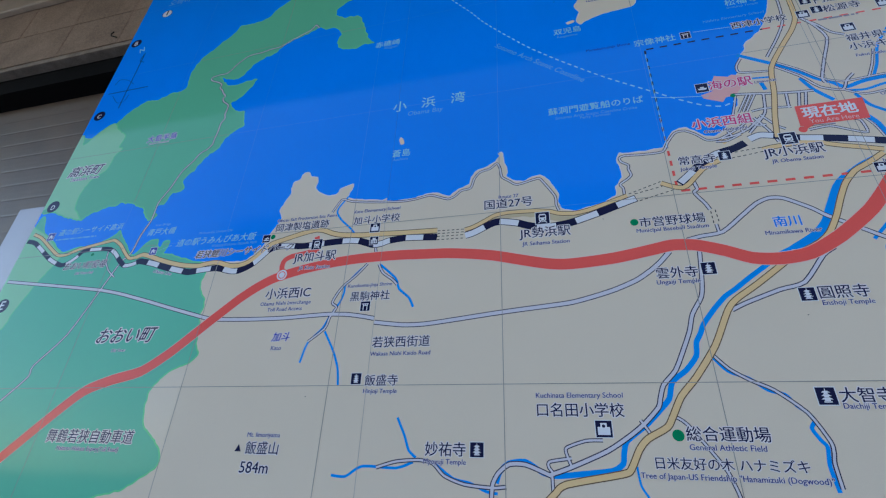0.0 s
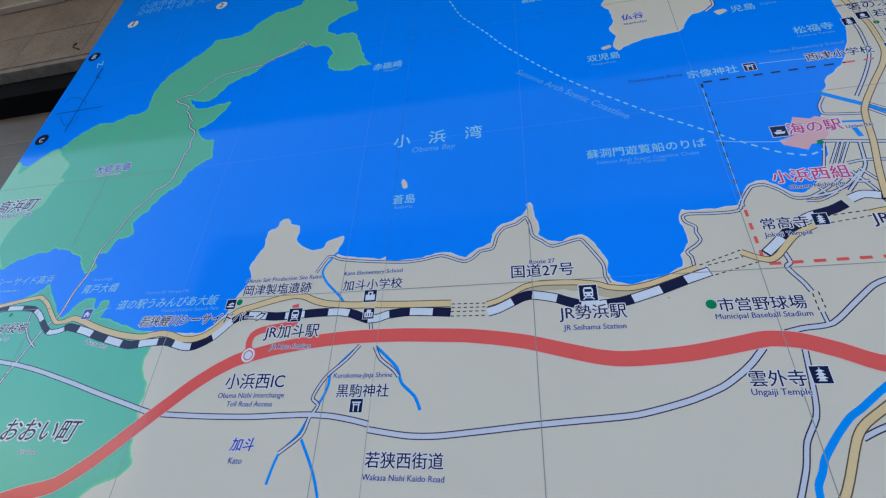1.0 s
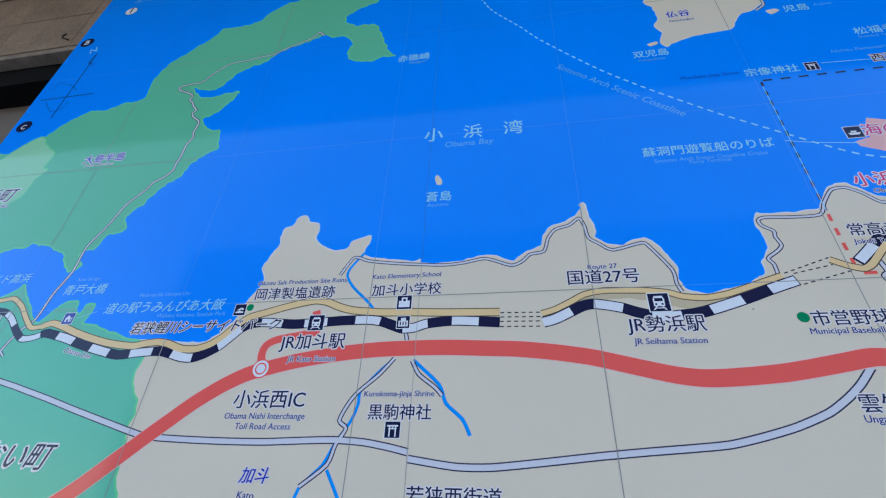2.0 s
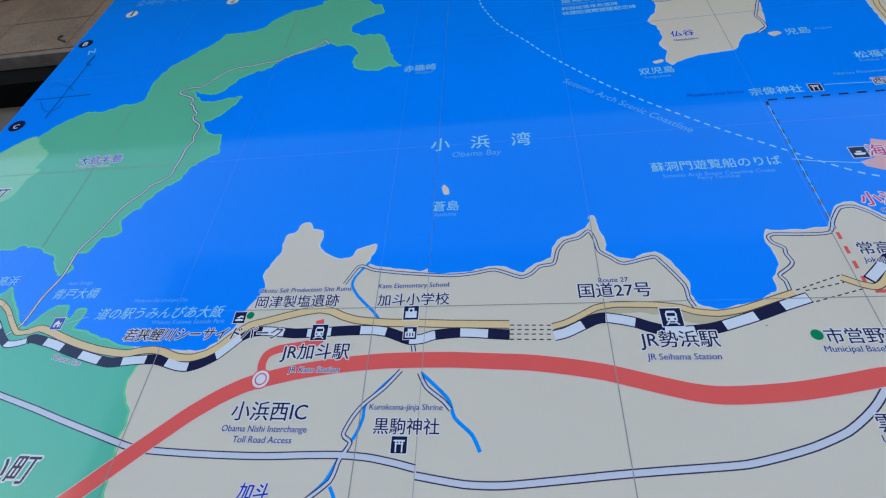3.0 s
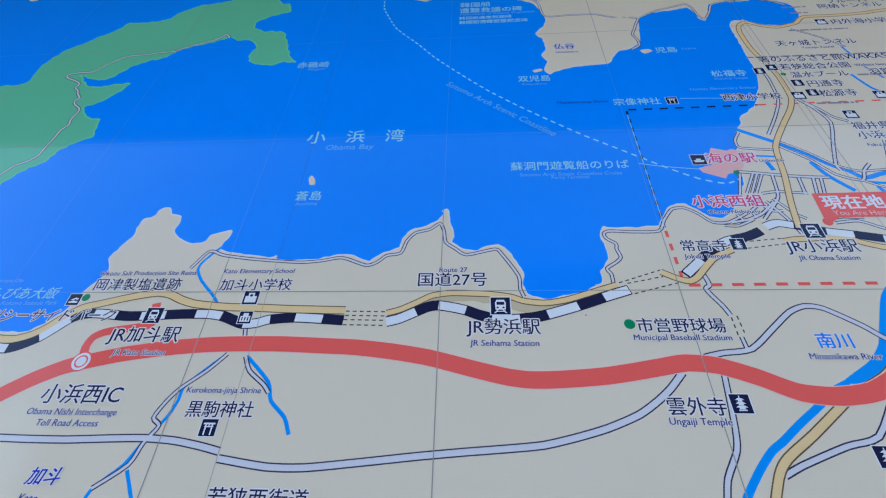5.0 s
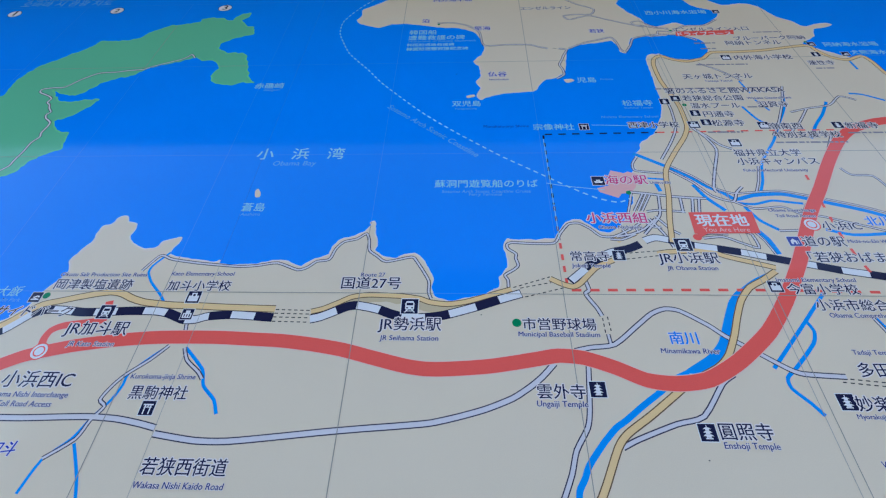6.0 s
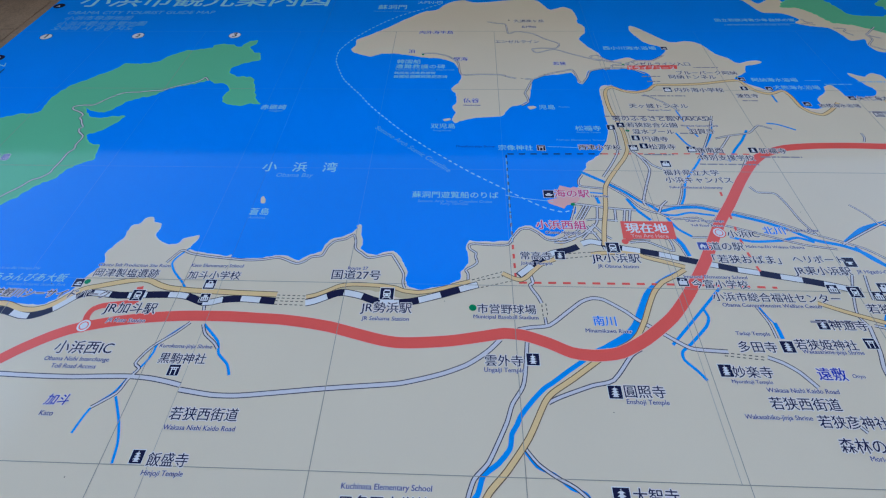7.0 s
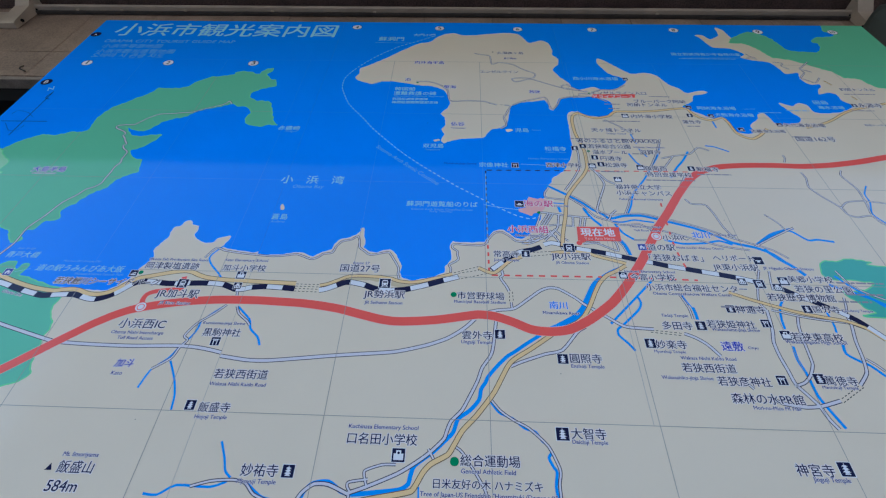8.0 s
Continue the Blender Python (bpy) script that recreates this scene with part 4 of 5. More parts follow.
route('national_route', [(1695, 1988), (1711, 1991), (1731, 1992), (1752, 1994), (1776, 1992), (1792, 1984), (1809, 1978), (1829, 1972), (1860, 1962)], 10, YELLOW_ROUTE)
route('south_valley_route', [(1857, 1956), (1834, 1941), (1809, 1927), (1790, 1906), (1775, 1879), (1761, 1850), (1744, 1822), (1725, 1805), (1673, 1779), (1677, 1780), (1628, 1744), (1594, 1721), (1579, 1704), (1552, 1653), (1519, 1609), (1494, 1582), (1479, 1556), (1469, 1541), (1442, 1526), (1429, 1512), (1415, 1487), (1403, 1481), (1329, 1466), (1313, 1454), (1297, 1439)], 10, YELLOW_ROUTE)
route('coastal_route', [(1723, 2010), (1731, 2055), (1744, 2110), (1755, 2171), (1785, 2221), (1813, 2262), (1827, 2295), (1830, 2355), (1825, 2393), (1816, 2447), (1816, 2505), (1823, 2532), (1841, 2544), (1864, 2528), (1891, 2520), (1924, 2529), (1933, 2534), (1956, 2555), (2014, 2556), (2074, 2561), (2171, 2578), (2186, 2551), (2205, 2526), (2232, 2516), (2268, 2531), (2279, 2506), (2283, 2463), (2296, 2439), (2321, 2428), (2350, 2447), (2381, 2478)], 10, YELLOW_ROUTE)
route('coastal_route', [(2497, 2485), (2541, 2500), (2589, 2524), (2652, 2567), (2706, 2589), (2804, 2619)], 9, YELLOW_ROUTE)
route('cape_route', [(2672, 2747), (2686, 2720)], 6, YELLOW_ROUTE)
route('cape_route', [(2715, 2655), (2722, 2636)], 6, YELLOW_ROUTE)
route('expressway', [(229, 1427), (286, 1472), (369, 1547), (428, 1595), (487, 1616), (548, 1631), (601, 1665), (649, 1705), (676, 1728), (704, 1751), (730, 1772), (762, 1793), (792, 1808), (819, 1816), (857, 1825), (900, 1832), (933, 1836), (971, 1839), (1009, 1840), (1058, 1840), (1104, 1838), (1148, 1836), (1192, 1831), (1234, 1824), (1273, 1814), (1304, 1806), (1326, 1801), (1349, 1798), (1372, 1798), (1403, 1800), (1434, 1803), (1465, 1808), (1497, 1814), (1525, 1819), (1558, 1816), (1596, 1803), (1632, 1787), (1669, 1783), (1709, 1789), (1755, 1814), (1808, 1856), (1850, 1905), (1900, 1976), (1957, 2070), (1996, 2124), (2042, 2192), (2085, 2247), (2124, 2280), (2181, 2302), (2250, 2310), (2330, 2312), (2408, 2310), (2483, 2317), (2564, 2332), (2651, 2354), (2708, 2366)], 20, RED_ROUTE)
route('interchange_ramp', [(812, 1820), (808, 1835), (811, 1848), (826, 1856), (877, 1865), (879, 1877), (874, 1897)], 11, RED_ROUTE)
route('minami_river', [(1851, 1953), (1820, 1938), (1794, 1920)], 6.5, RIVER_ROUTE)
route('minami_river', [(1686, 1798), (1663, 1787), (1646, 1773), (1620, 1755), (1596, 1737), (1581, 1727), (1563, 1709), (1543, 1685), (1536, 1671), (1528, 1658), (1524, 1638), (1507, 1618), (1486, 1602), (1478, 1579), (1464, 1564), (1444, 1545), (1415, 1523), (1409, 1508), (1406, 1494), (1392, 1485), (1354, 1480), (1317, 1476), (1298, 1480), (1275, 1493), (1251, 1490), (1238, 1478), (1233, 1464)], 7.5, RIVER_ROUTE)
route('orchard_brook', [(1423, 1491), (1425, 1468), (1433, 1454)], 3, RIVER_ROUTE)
route('east_valley_river', [(1544, 1637), (1560, 1616), (1583, 1606), (1603, 1590), (1621, 1584), (1631, 1570), (1642, 1560), (1646, 1551), (1640, 1542), (1646, 1528), (1651, 1520), (1647, 1498), (1649, 1469)], 5, RIVER_ROUTE)
route('kurokoma_river', [(992, 1826), (975, 1810), (954, 1786), (953, 1770), (947, 1751), (932, 1727), (920, 1702), (896, 1677), (887, 1641)], 4, RIVER_ROUTE)
route('kurokoma_river', [(926, 1697), (949, 1660), (962, 1630), (967, 1602)], 4, RIVER_ROUTE)
route('east_stream', [(1018, 1824), (1052, 1793), (1061, 1771), (1081, 1753), (1090, 1735)], 4.5, RIVER_ROUTE)
route('myoyuji_stream', [(1078, 1551), (1092, 1524), (1100, 1504), (1112, 1494)], 4, RIVER_ROUTE)
route('myoyuji_stream', [(977, 1466), (1001, 1465), (1027, 1480), (1082, 1479), (1108, 1488)], 4, RIVER_ROUTE)
route('myoyuji_stream', [(1139, 1489), (1170, 1468), (1195, 1463), (1219, 1453), (1235, 1451)], 4, RIVER_ROUTE)
route('kato_stream', [(931, 1988), (913, 1963), (911, 1949), (923, 1931), (946, 1909), (957, 1896)], 4, RIVER_ROUTE)
route('kita_river_arm', [(1965, 2036), (2002, 2025), (2056, 2028), (2091, 2036), (2118, 2025)], 6, RIVER_ROUTE)
route('kita_river_arm', [(2185, 2014), (2205, 1987), (2227, 1966), (2246, 1940)], 9, RIVER_ROUTE)
route('kita_river_arm', [(2284, 1916), (2350, 1885), (2378, 1866)], 7, RIVER_ROUTE)
route('kita_branch', [(2169, 2023), (2219, 2060), (2259, 2075), (2280, 2080)], 6, RIVER_ROUTE)
route('kita_branch', [(2177, 2028), (2229, 2059), (2268, 2073), (2298, 2044), (2321, 2046), (2357, 2040)], 6, RIVER_ROUTE)
route('haga_river', [(2118, 2366), (2094, 2328), (2066, 2294), (2040, 2255)], 6, RIVER_ROUTE)
route('haga_river', [(2174, 2393), (2198, 2389), (2232, 2368)], 5, RIVER_ROUTE)
route('hill_stream', [(2234, 2511), (2235, 2479)], 5, RIVER_ROUTE)
route('hill_stream', [(1976, 2443), (1983, 2398)], 4, RIVER_ROUTE)
route('hill_stream', [(1951, 2354), (1965, 2313), (1984, 2293)], 5, RIVER_ROUTE)
route('hill_stream', [(1984, 2376), (1999, 2340)], 4, RIVER_ROUTE)
railway([(60, 1961), (93, 1952), (167, 1902), (209, 1884), (228, 1887), (246, 1900), (263, 1917), (304, 1918), (339, 1915), (361, 1903), (383, 1882), (402, 1868), (421, 1869), (434, 1873)], [], 11.5, (60, 433))
railway([(434, 1873), (443, 1876), (481, 1867), (515, 1856), (552, 1846), (585, 1839), (619, 1842), (654, 1843), (688, 1834), (706, 1833), (722, 1838), (740, 1848), (753, 1860), (766, 1873), (779, 1880), (795, 1882), (814, 1881), (843, 1878), (876, 1879), (915, 1881), (950, 1881), (970, 1878), (986, 1872), (1000, 1867), (1016, 1868), (1032, 1873), (1065, 1876), (1100, 1874), (1127, 1872)],
        [(465, 498), (533, 567), (603, 638), (670, 704), (739, 767), (795, 827), (860, 893), (933, 968), (1000, 1033), (1065, 1100)], 14.2)
railway([(1181, 1870), (1196, 1874), (1217, 1884), (1232, 1891), (1245, 1893), (1263, 1890), (1279, 1886), (1294, 1880), (1311, 1875), (1327, 1873), (1345, 1874), (1362, 1876), (1379, 1880), (1417, 1892), (1450, 1904), (1483, 1915)], [(1181, 1217), (1245, 1279), (1311, 1345), (1379, 1417), (1450, 1482)], 14.6)
railway([(1556, 1936), (1572, 1950), (1585, 1962), (1601, 1976), (1625, 1990), (1653, 1997), (1673, 2006)], [(1558, 1582), (1604, 1632)], 14)
railway([(1681, 2013), (1698, 2019), (1717, 2015), (1753, 2004), (1786, 1998), (1819, 1991), (1854, 1982), (1889, 1973), (1920, 1966), (1951, 1958), (1988, 1951), (2022, 1944), (2059, 1937), (2099, 1928), (2147, 1915)], [(1681, 1718), (1755, 1787), (1820, 1854), (1889, 1920), (1952, 1988), (2022, 2057), (2091, 2125)], 14)
railway([(2171, 1906), (2195, 1892), (2266, 1850), (2296, 1829), (2315, 1808), (2332, 1787)], [], 13, (2171, 2332))
dashes('ferry_route', [(1374, 3030), (1324, 2996), (1252, 2950), (1181, 2880), (1122, 2800), (1090, 2730), (1091, 2672), (1106, 2629), (1130, 2575), (1183, 2506), (1216, 2458), (1267, 2398), (1320, 2340), (1374, 2290), (1425, 2247), (1472, 2209), (1517, 2177), (1551, 2153), (1583, 2130), (1622, 2106), (1657, 2095), (1680, 2104)], 2.8, 9, 7, SKYWORD, 5)
dashes('enlarged_area_border', [(1554, 2273), (1766, 2276)], 3.6, 14, 12, NAVY, 6)
dashes('enlarged_area_border', [(1766, 2276), (1978, 2279), (2105, 2279)], 3.6, 14, 12, RED, 6)
dashes('enlarged_area_border', [(1551, 2270), (1550, 2090)], 3.6, 10, 12, NAVY, 6)
dashes('enlarged_area_border', [(1550, 2086), (1550, 2014)], 3.6, 10, 12, MAROON, 6)
dashes('enlarged_area_border', [(1550, 2008), (1551, 1922)], 4.2, 11, 11, RED, 6)
line('grid_shadow_line', [(1550, 2260), (1550, 2014)], 1.0, SKYWORD)
dashes('enlarged_area_border', [(1556, 1921), (1825, 1923), (2006, 1920)], 4.5, 14, 12, RED, 6)
dashes('enlarged_area_border', [(1988, 2158), (1982, 2026), (1988, 1967), (1993, 1944)], 4.5, 12, 20, RED, 9)
dashes('tunnel_line', [(1128, 1885), (1180, 1884)], 1.5, 5, 4, DARK, 5)
dashes('tunnel_line', [(1128, 1879), (1180, 1878)], 1.5, 5, 4, DARK, 5)
dashes('tunnel_line', [(1127, 1873), (1179, 1872)], 1.5, 5, 4, DARK, 5)
dashes('tunnel_line', [(1127, 1866), (1179, 1865)], 1.5, 5, 4, DARK, 5)
dashes('tunnel_line', [(1472, 1925), (1527, 1944)], 1.5, 5, 4, DARK, 5)
dashes('tunnel_line', [(1482, 1924), (1528, 1934)], 1.5, 5, 4, DARK, 5)
dashes('tunnel_line', [(1488, 1909), (1553, 1927)], 1.5, 5, 4, DARK, 5)
dashes('tunnel_line', [(1626, 1986), (1696, 1993)], 1.5, 5, 4, DARK, 5)
dashes('tunnel_line', [(1637, 1976), (1697, 1984)], 1.5, 5, 4, DARK, 5)
dashes('tunnel_line', [(1873, 1793), (1935, 1787)], 1.5, 5, 4, DARK, 5)
dashes('tunnel_line', [(1871, 1788), (1933, 1782)], 1.5, 5, 4, DARK, 5)
dashes('tunnel_line', [(1592, 1876), (1592, 1853)], 1.5, 5, 4, DARK, 5)
dashes('tunnel_line', [(1599, 1878), (1600, 1856)], 1.5, 5, 4, DARK, 5)
dashes('tunnel_line', [(2182, 1661), (2236, 1693)], 1.5, 5, 4, DARK, 5)
dashes('tunnel_line', [(2182, 1654), (2235, 1685)], 1.5, 5, 4, DARK, 5)
dashes('mountain_path', [(1605, 2585), (1628, 2580)], 1.5, 8, 5, DARK, 5)
line('leader_line', [(1647, 2300), (1713, 2297), (1768, 2287)], 1.2, SKYWORD)
line('leader_line', [(1543, 2141), (1577, 2133), (1640, 2124)], 1.2, SKYWORD)
line('leader_line', [(483, 1899), (515, 1909)], 0.8, SKYWORD)
line('leader_line', [(2253, 2886), (2479, 2891)], 0.8, SKYWORD)
line('leader_line', [(1157, 2979), (1282, 2977)], 0.8, SKYWORD)
line('leader_line', [(2343, 2577), (2386, 2578)], 0.8, SKYWORD)
line('compass_line', [(146, 2393), (145, 2627)], 2.2, NAVY)
line('compass_line', [(77, 2463), (220, 2464)], 2.2, NAVY)
line('compass_line', [(145, 2627), (139, 2592), (158, 2582)], 2.0, NAVY)
line('compass_line', [(86, 2499), (95, 2519), (130, 2510), (163, 2485)], 1.0, NAVY)
line('compass_line', [(98, 2452), (130, 2417), (156, 2420), (162, 2445)], 1.0, NAVY)
speck(1679, 1693)
speck(1424, 1879)
speck(1383, 2482)
speck(2126, 2103)
speck(1972, 1992)
speck(910, 1583)
speck(707, 1900)
ring(812, 1816, 13)
ring(1948, 2046, 13)
peak(802, 1501, 12)
peak(1592, 2916, 7)
flag([(1765, 2072), (1866, 2073), (1863, 2028), (1762, 2027)], RED)
flag([(1782, 2027), (1764, 2016), (1762, 2020), (1768, 2028)], RED)
flag([(1902, 2649), (2037, 2652), (2032, 2632), (1898, 2629)], RED)
words('現在地', 1772, 2042, 80, 'here', 0, 16)
words('You Are Here', 1778, 2031, 71, 'heres', 0, 16)
words('ドライブコース', 1904, 2629, 124, 'here', 0, 16)
bar(1797, 2417, 248, 4.2, BARINK)
bar(1929, 2595, 48, 4.2, BARINK)
bar(2078, 2640, 68, 4.2, BARINK)
bar(1937, 2571, 34, 4.2, BARINK)
bar(1907, 2505, 110, 4.2, BARINK)
bar(1961, 2352, 51, 4.2, BARINK)
bar(1860, 2275, 65, 4.2, BARINK)
bar(1973, 2244, 127, 4.2, BARINK)
bar(2113, 2270, 90, 4.2, BARINK)
bar(2436, 2440, 49, 4.2, BARINK)
bar(2152, 2485, 42, 4.2, BARINK)
bar(2698, 2667, 95, 4.2, BARINK)
bar(2674, 2576, 68, 4.2, BARINK)
bar(2302, 1922, 100, 4.2, BARINK)
bar(2307, 1892, 78, 4.2, BARINK)
bar(2282, 1873, 69, 4.2, BARINK)
bar(2032, 1853, 71, 4.2, BARINK)
bar(2242, 2882, 196, 4.0, SKYDIM)
bar(1278, 2596, 116, 4.0, SKYDIM)
bar(155, 1956, 125, 4.0, SKYDIM)
bar(2387, 2560, 69, 4.0, SKYDIM)
bar(2477, 2572, 69, 4.0, SKYDIM)
icon('train', 1322, 1892, 24)
icon('train', 877, 1879, 22)
icon('train', 1738, 2005, 24)
icon('train', 2135, 1914, 22)
icon('school', 999, 1905, 20)
icon('hall', 1000, 1876, 17)
icon('school', 1386, 1538, 22)
icon('school', 1846, 1929, 18)
icon('school', 1980, 2533, 20)
icon('school', 1899, 2244, 20)
icon('school', 1841, 2298, 20)
icon('school', 1970, 2294, 20)
icon('school', 2190, 1923, 21)
icon('hall', 2171, 1906, 18)
icon('school', 2138, 1789, 20)
icon('temple', 999, 1612, 18)
icon('temple', 1205, 1507, 20)
icon('temple', 1668, 1582, 22)
icon('temple', 1568, 1774, 20)
icon('temple', 1687, 1724, 20)
icon('temple', 1636, 1984, 18)
icon('temple', 1864, 1763, 20)
icon('temple', 1976, 1806, 20)
icon('temple', 2050, 1848, 18)
icon('temple', 2208, 1852, 18)
icon('temple', 2160, 1698, 20)
icon('temple', 2127, 1540, 22)
icon('temple', 1854, 2334, 18)
icon('temple', 1866, 2305, 18)
icon('temple', 1805, 2373, 18)
icon('temple', 2105, 2293, 18)
icon('temple', 2176, 2540, 17)
icon('temple', 2697, 2604, 16)
icon('torii', 999, 1741, 18)
icon('torii', 1632, 2295, 18)
icon('torii', 2109, 1815, 18)
icon('torii', 2089, 1693, 18)
icon('boat', 1633, 2146, 21)
icon('swim', 2026, 2743, 16)
icon('swim', 2185, 2583, 16)
icon('swim', 2239, 2539, 16)
icon('swim', 2304, 2472, 16)
icon('swim', 2425, 2498, 16)
icon('swim', 756, 1903, 17)
icon('park', 1829, 2383, 18)
icon('rest', 469, 1899, 18)
icon('rest', 1907, 2012, 18)
icon('heli', 2158, 1979, 21)
icon('hall', 2100, 1919, 18)
icon('rest', 134, 1967, 20)
dot(1473, 1867, 13, DOT_GREEN)
dot(1481, 1531, 15, DOT_GREEN)
dot(1841, 2361, 9, DOT_GREEN)
dot(1336, 2707, 7, DOT_GREEN)
dot(1892, 2655, 7, DOT_GREEN)
dot(2177, 2592, 8, DOT_GREEN)
dot(1679, 2117, 9, DOT_GREEN)
dot(771, 1906, 11, DOT_GREEN)
dot(294, 1905, 8, DOT_GREEN)
dot(1764, 2020, 13, RED)
grid_mark('A', 78, 3024)
grid_mark('B', 86, 2685)
grid_mark('C', 87, 2374)
grid_mark('D', 88, 2061)
grid_mark('E', 87, 1788)
grid_mark('1', 157, 2812)
grid_mark('2', 447, 2818)
grid_mark('3', 750, 2820)
grid_mark('4', 1074, 3100)
grid_mark('5', 1394, 3096)
grid_mark('6', 1693, 3093)
grid_mark('7', 1976, 3094)
grid_mark('8', 2283, 3096)
grid_mark('9', 2594, 3088)
grid_mark('10', 2870, 3089)
words('小浜市観光案内図', 140, 3016, 862, 'title', 0)
words('OBAMA CITY TOURIST GUIDE MAP', 138, 2962, 497, 'sub', 0)
words('小浜市导游地图', 149, 2920, 225, 'sub', 0)
words('小浜市觀光導覽地圖', 146, 2882, 291, 'sub', 0)
words('오바마 시 관광 지도', 146, 2851, 266, 'sub', 0)
words('小\u3000浜\u3000湾', 1007, 2207, 167, 'sea', 0)
words('Obama Bay', 1043, 2186, 83, 'seas', 0)
words('蒼島', 1018, 2076, 40, 'sea', 0)
words('Aoshima', 1020, 2066, 35, 'seat', 0)
words('赤礁崎', 938, 2438, 65, 'sea', 0)
words('Akaguri', 961, 2426, 37, 'seat', 0)
words('蘇洞門', 1170, 2993, 94, 'sea', 0)
words('大門小門', 1299, 3031, 81, 'sea', 0)
words('双児島', 1375, 2365, 59, 'sea', 0)
words('Futagoshima', 1381, 2352, 45, 'seat', 0)
words('児島', 1642, 2444, 40, 'sea', 0)
words('Kojima', 1691, 2450, 28, 'seat', 0)
words('韓国船', 1265, 2658, 67, 'sea', 0)
words('遭難救護の碑', 1264, 2632, 137, 'sea', 0)
words('Monument of Rescue Shipwreck', 1265, 2619, 164, 'seat', 0)
words('韩国船遇难救援碑', 1263, 2603, 113, 'sea', 0)
words('韓國船遇難救援紀念碑', 1263, 2584, 146, 'sea', 0)
words('蘇洞門遊覧船のりば', 1348, 2131, 180, 'sea', 0)
words('Sotomo Arch Scenic Coastline Cruise', 1361, 2118, 154, 'seat', 0)
words('Ferry Terminal', 1408, 2109, 57, 'seat', 0)
words('Sotomo Arch Scenic Coastline', 1240, 2364, 240, 'seas', -40.5)
words('宗像神社', 1534, 2286, 79, 'sea', 0)
words('Munakata-jinja Shrine', 1438, 2293, 88, 'dim', 0)
words('松福寺', 1720, 2360, 60, 'sea', 0)
words('Shofukuji Temple', 1720, 2349, 58, 'seat', 0)
words('Nishizu Elementary School', 1670, 2319, 111, 'seat', 0)
words('西小川海水浴場', 1853, 2734, 149, 'sea', 0)
words('阿納海水浴場', 2211, 2571, 116, 'sea', 0)
words('犬熊海水浴場', 2252, 2536, 116, 'sea', 0)
words('国立若狭湾青少年自然の家', 2224, 2904, 241, 'sea', 0)
words('田烏', 2579, 2608, 43, 'sea', 0)
words('海水浴場', 2581, 2582, 79, 'sea', 0)
words('志積海水浴場', 2330, 2458, 98, 'k', 0)
words('矢代海水浴場', 2437, 2488, 119, 'k', 0)
words('N', 122, 2630, 22, 'seai', 34)
words('高浜町', 83, 2152, 118, 'ki', 0)
words('Takahama Town', 99, 2138, 99, 'kit', 0)
words('大島半島', 311, 2236, 93, 'b', 0)
words('Oshima Peninsula', 319, 2227, 67, 'bt', 0)
words('道の駅シーサイド高浜', 154, 1967, 200, 'seai', 0)
words('青戸大橋', 432, 1940, 81, 'seai', 0)
words('Aoto Bridge', 447, 1963, 44, 'seat', 0)
words('道の駅うみんぴあ大飯', 526, 1904, 204, 'seai', 0)
words('Michi-no-Eki Uminpia Ohi', 578, 1929, 87, 'seat', 0)
words('Wakasa Kokawa Seaside Park', 622, 1895, 113, 'seat', 0)
words('若狭鯉川シーサイドパーク', 587, 1870, 239, 'ki', 0)
words('Obama Line', 489, 1845, 53, 'kl', -12)
words('おおい町役場', 222, 1869, 127, 'ki', 0)
words('Ohi Town Hall', 265, 1855, 54, 'kit', 0)
words('おおい町', 406, 1689, 149, 'ki', 0)
words('Ohi Town', 456, 1671, 36, 'kit', 0)
words('舞鶴若狭自動車道', 381, 1502, 200, 'k', 0)
words('Maizuru-Wakasa Expwy(Toll Road)', 414, 1487, 143, 'kt', 0)
words('岡津製塩遺跡', 774, 1917, 122, 'k', 0)
words('Okozu Salt Production Site Ruins', 773, 1941, 138, 'kt', 0)
words('加斗小学校', 951, 1916, 98, 'k', 0)
words('Kato Elementary School', 949, 1941, 99, 'kt', 0)
words('国道27号', 1217, 1921, 89, 'k', 0)
words('Route 27', 1244, 1943, 37, 'kt', 0)
words('JR勢浜駅', 1280, 1850, 88, 'k', 0)
words('JR Seihama Station', 1284, 1836, 81, 'kt', 0)
words('JR加斗駅', 831, 1838, 92, 'k', 0)
words('JR Kato Station', 846, 1822, 68, 'ktw', 0)
words('小浜西IC', 786, 1765, 97, 'k', 0)
words('Obama Nishi Interchange', 779, 1750, 108, 'kt', 0)
words('Toll Road Access', 797, 1740, 74, 'kt', 0)
words('黒駒神社', 967, 1752, 77, 'k', 0)
words('Kurokoma-jinja Shrine', 959, 1777, 88, 'kt', 0)
words('加斗', 820, 1681, 39, 'bi', 0)
words('Kato', 823, 1665, 21, 'kt', 0)
words('若狭西街道', 1021, 1664, 103, 'k', 0)
words('Wakasa Nishi Kaido Road', 1019, 1650, 107, 'kt', 0)
words('飯盛寺', 1015, 1600, 58, 'k', 0)
words('Hinjoji Temple', 1014, 1586, 59, 'kt', 0)
words('飯盛山', 816, 1492, 61, 'k', 0)
words('Mt. Iimoriyama', 814, 1516, 62, 'kt', 0)
words('584m', 813, 1464, 52, 'k', 0)
words('妙祐寺', 1126, 1497, 62, 'k', 0)
words('Myoyuji Temple', 1124, 1484, 65, 'kt', 0)
words('口名田小学校', 1295, 1554, 121, 'k', 0)
words('Kuchinata Elementary School', 1294, 1578, 123, 'kt', 0)
words('総合運動場', 1491, 1524, 100, 'k', 0)
words('General Athletic Field', 1492, 1513, 91, 'kt', 0)
words('日米友好の木 ハナミズキ', 1447, 1489, 178, 'k', 0)
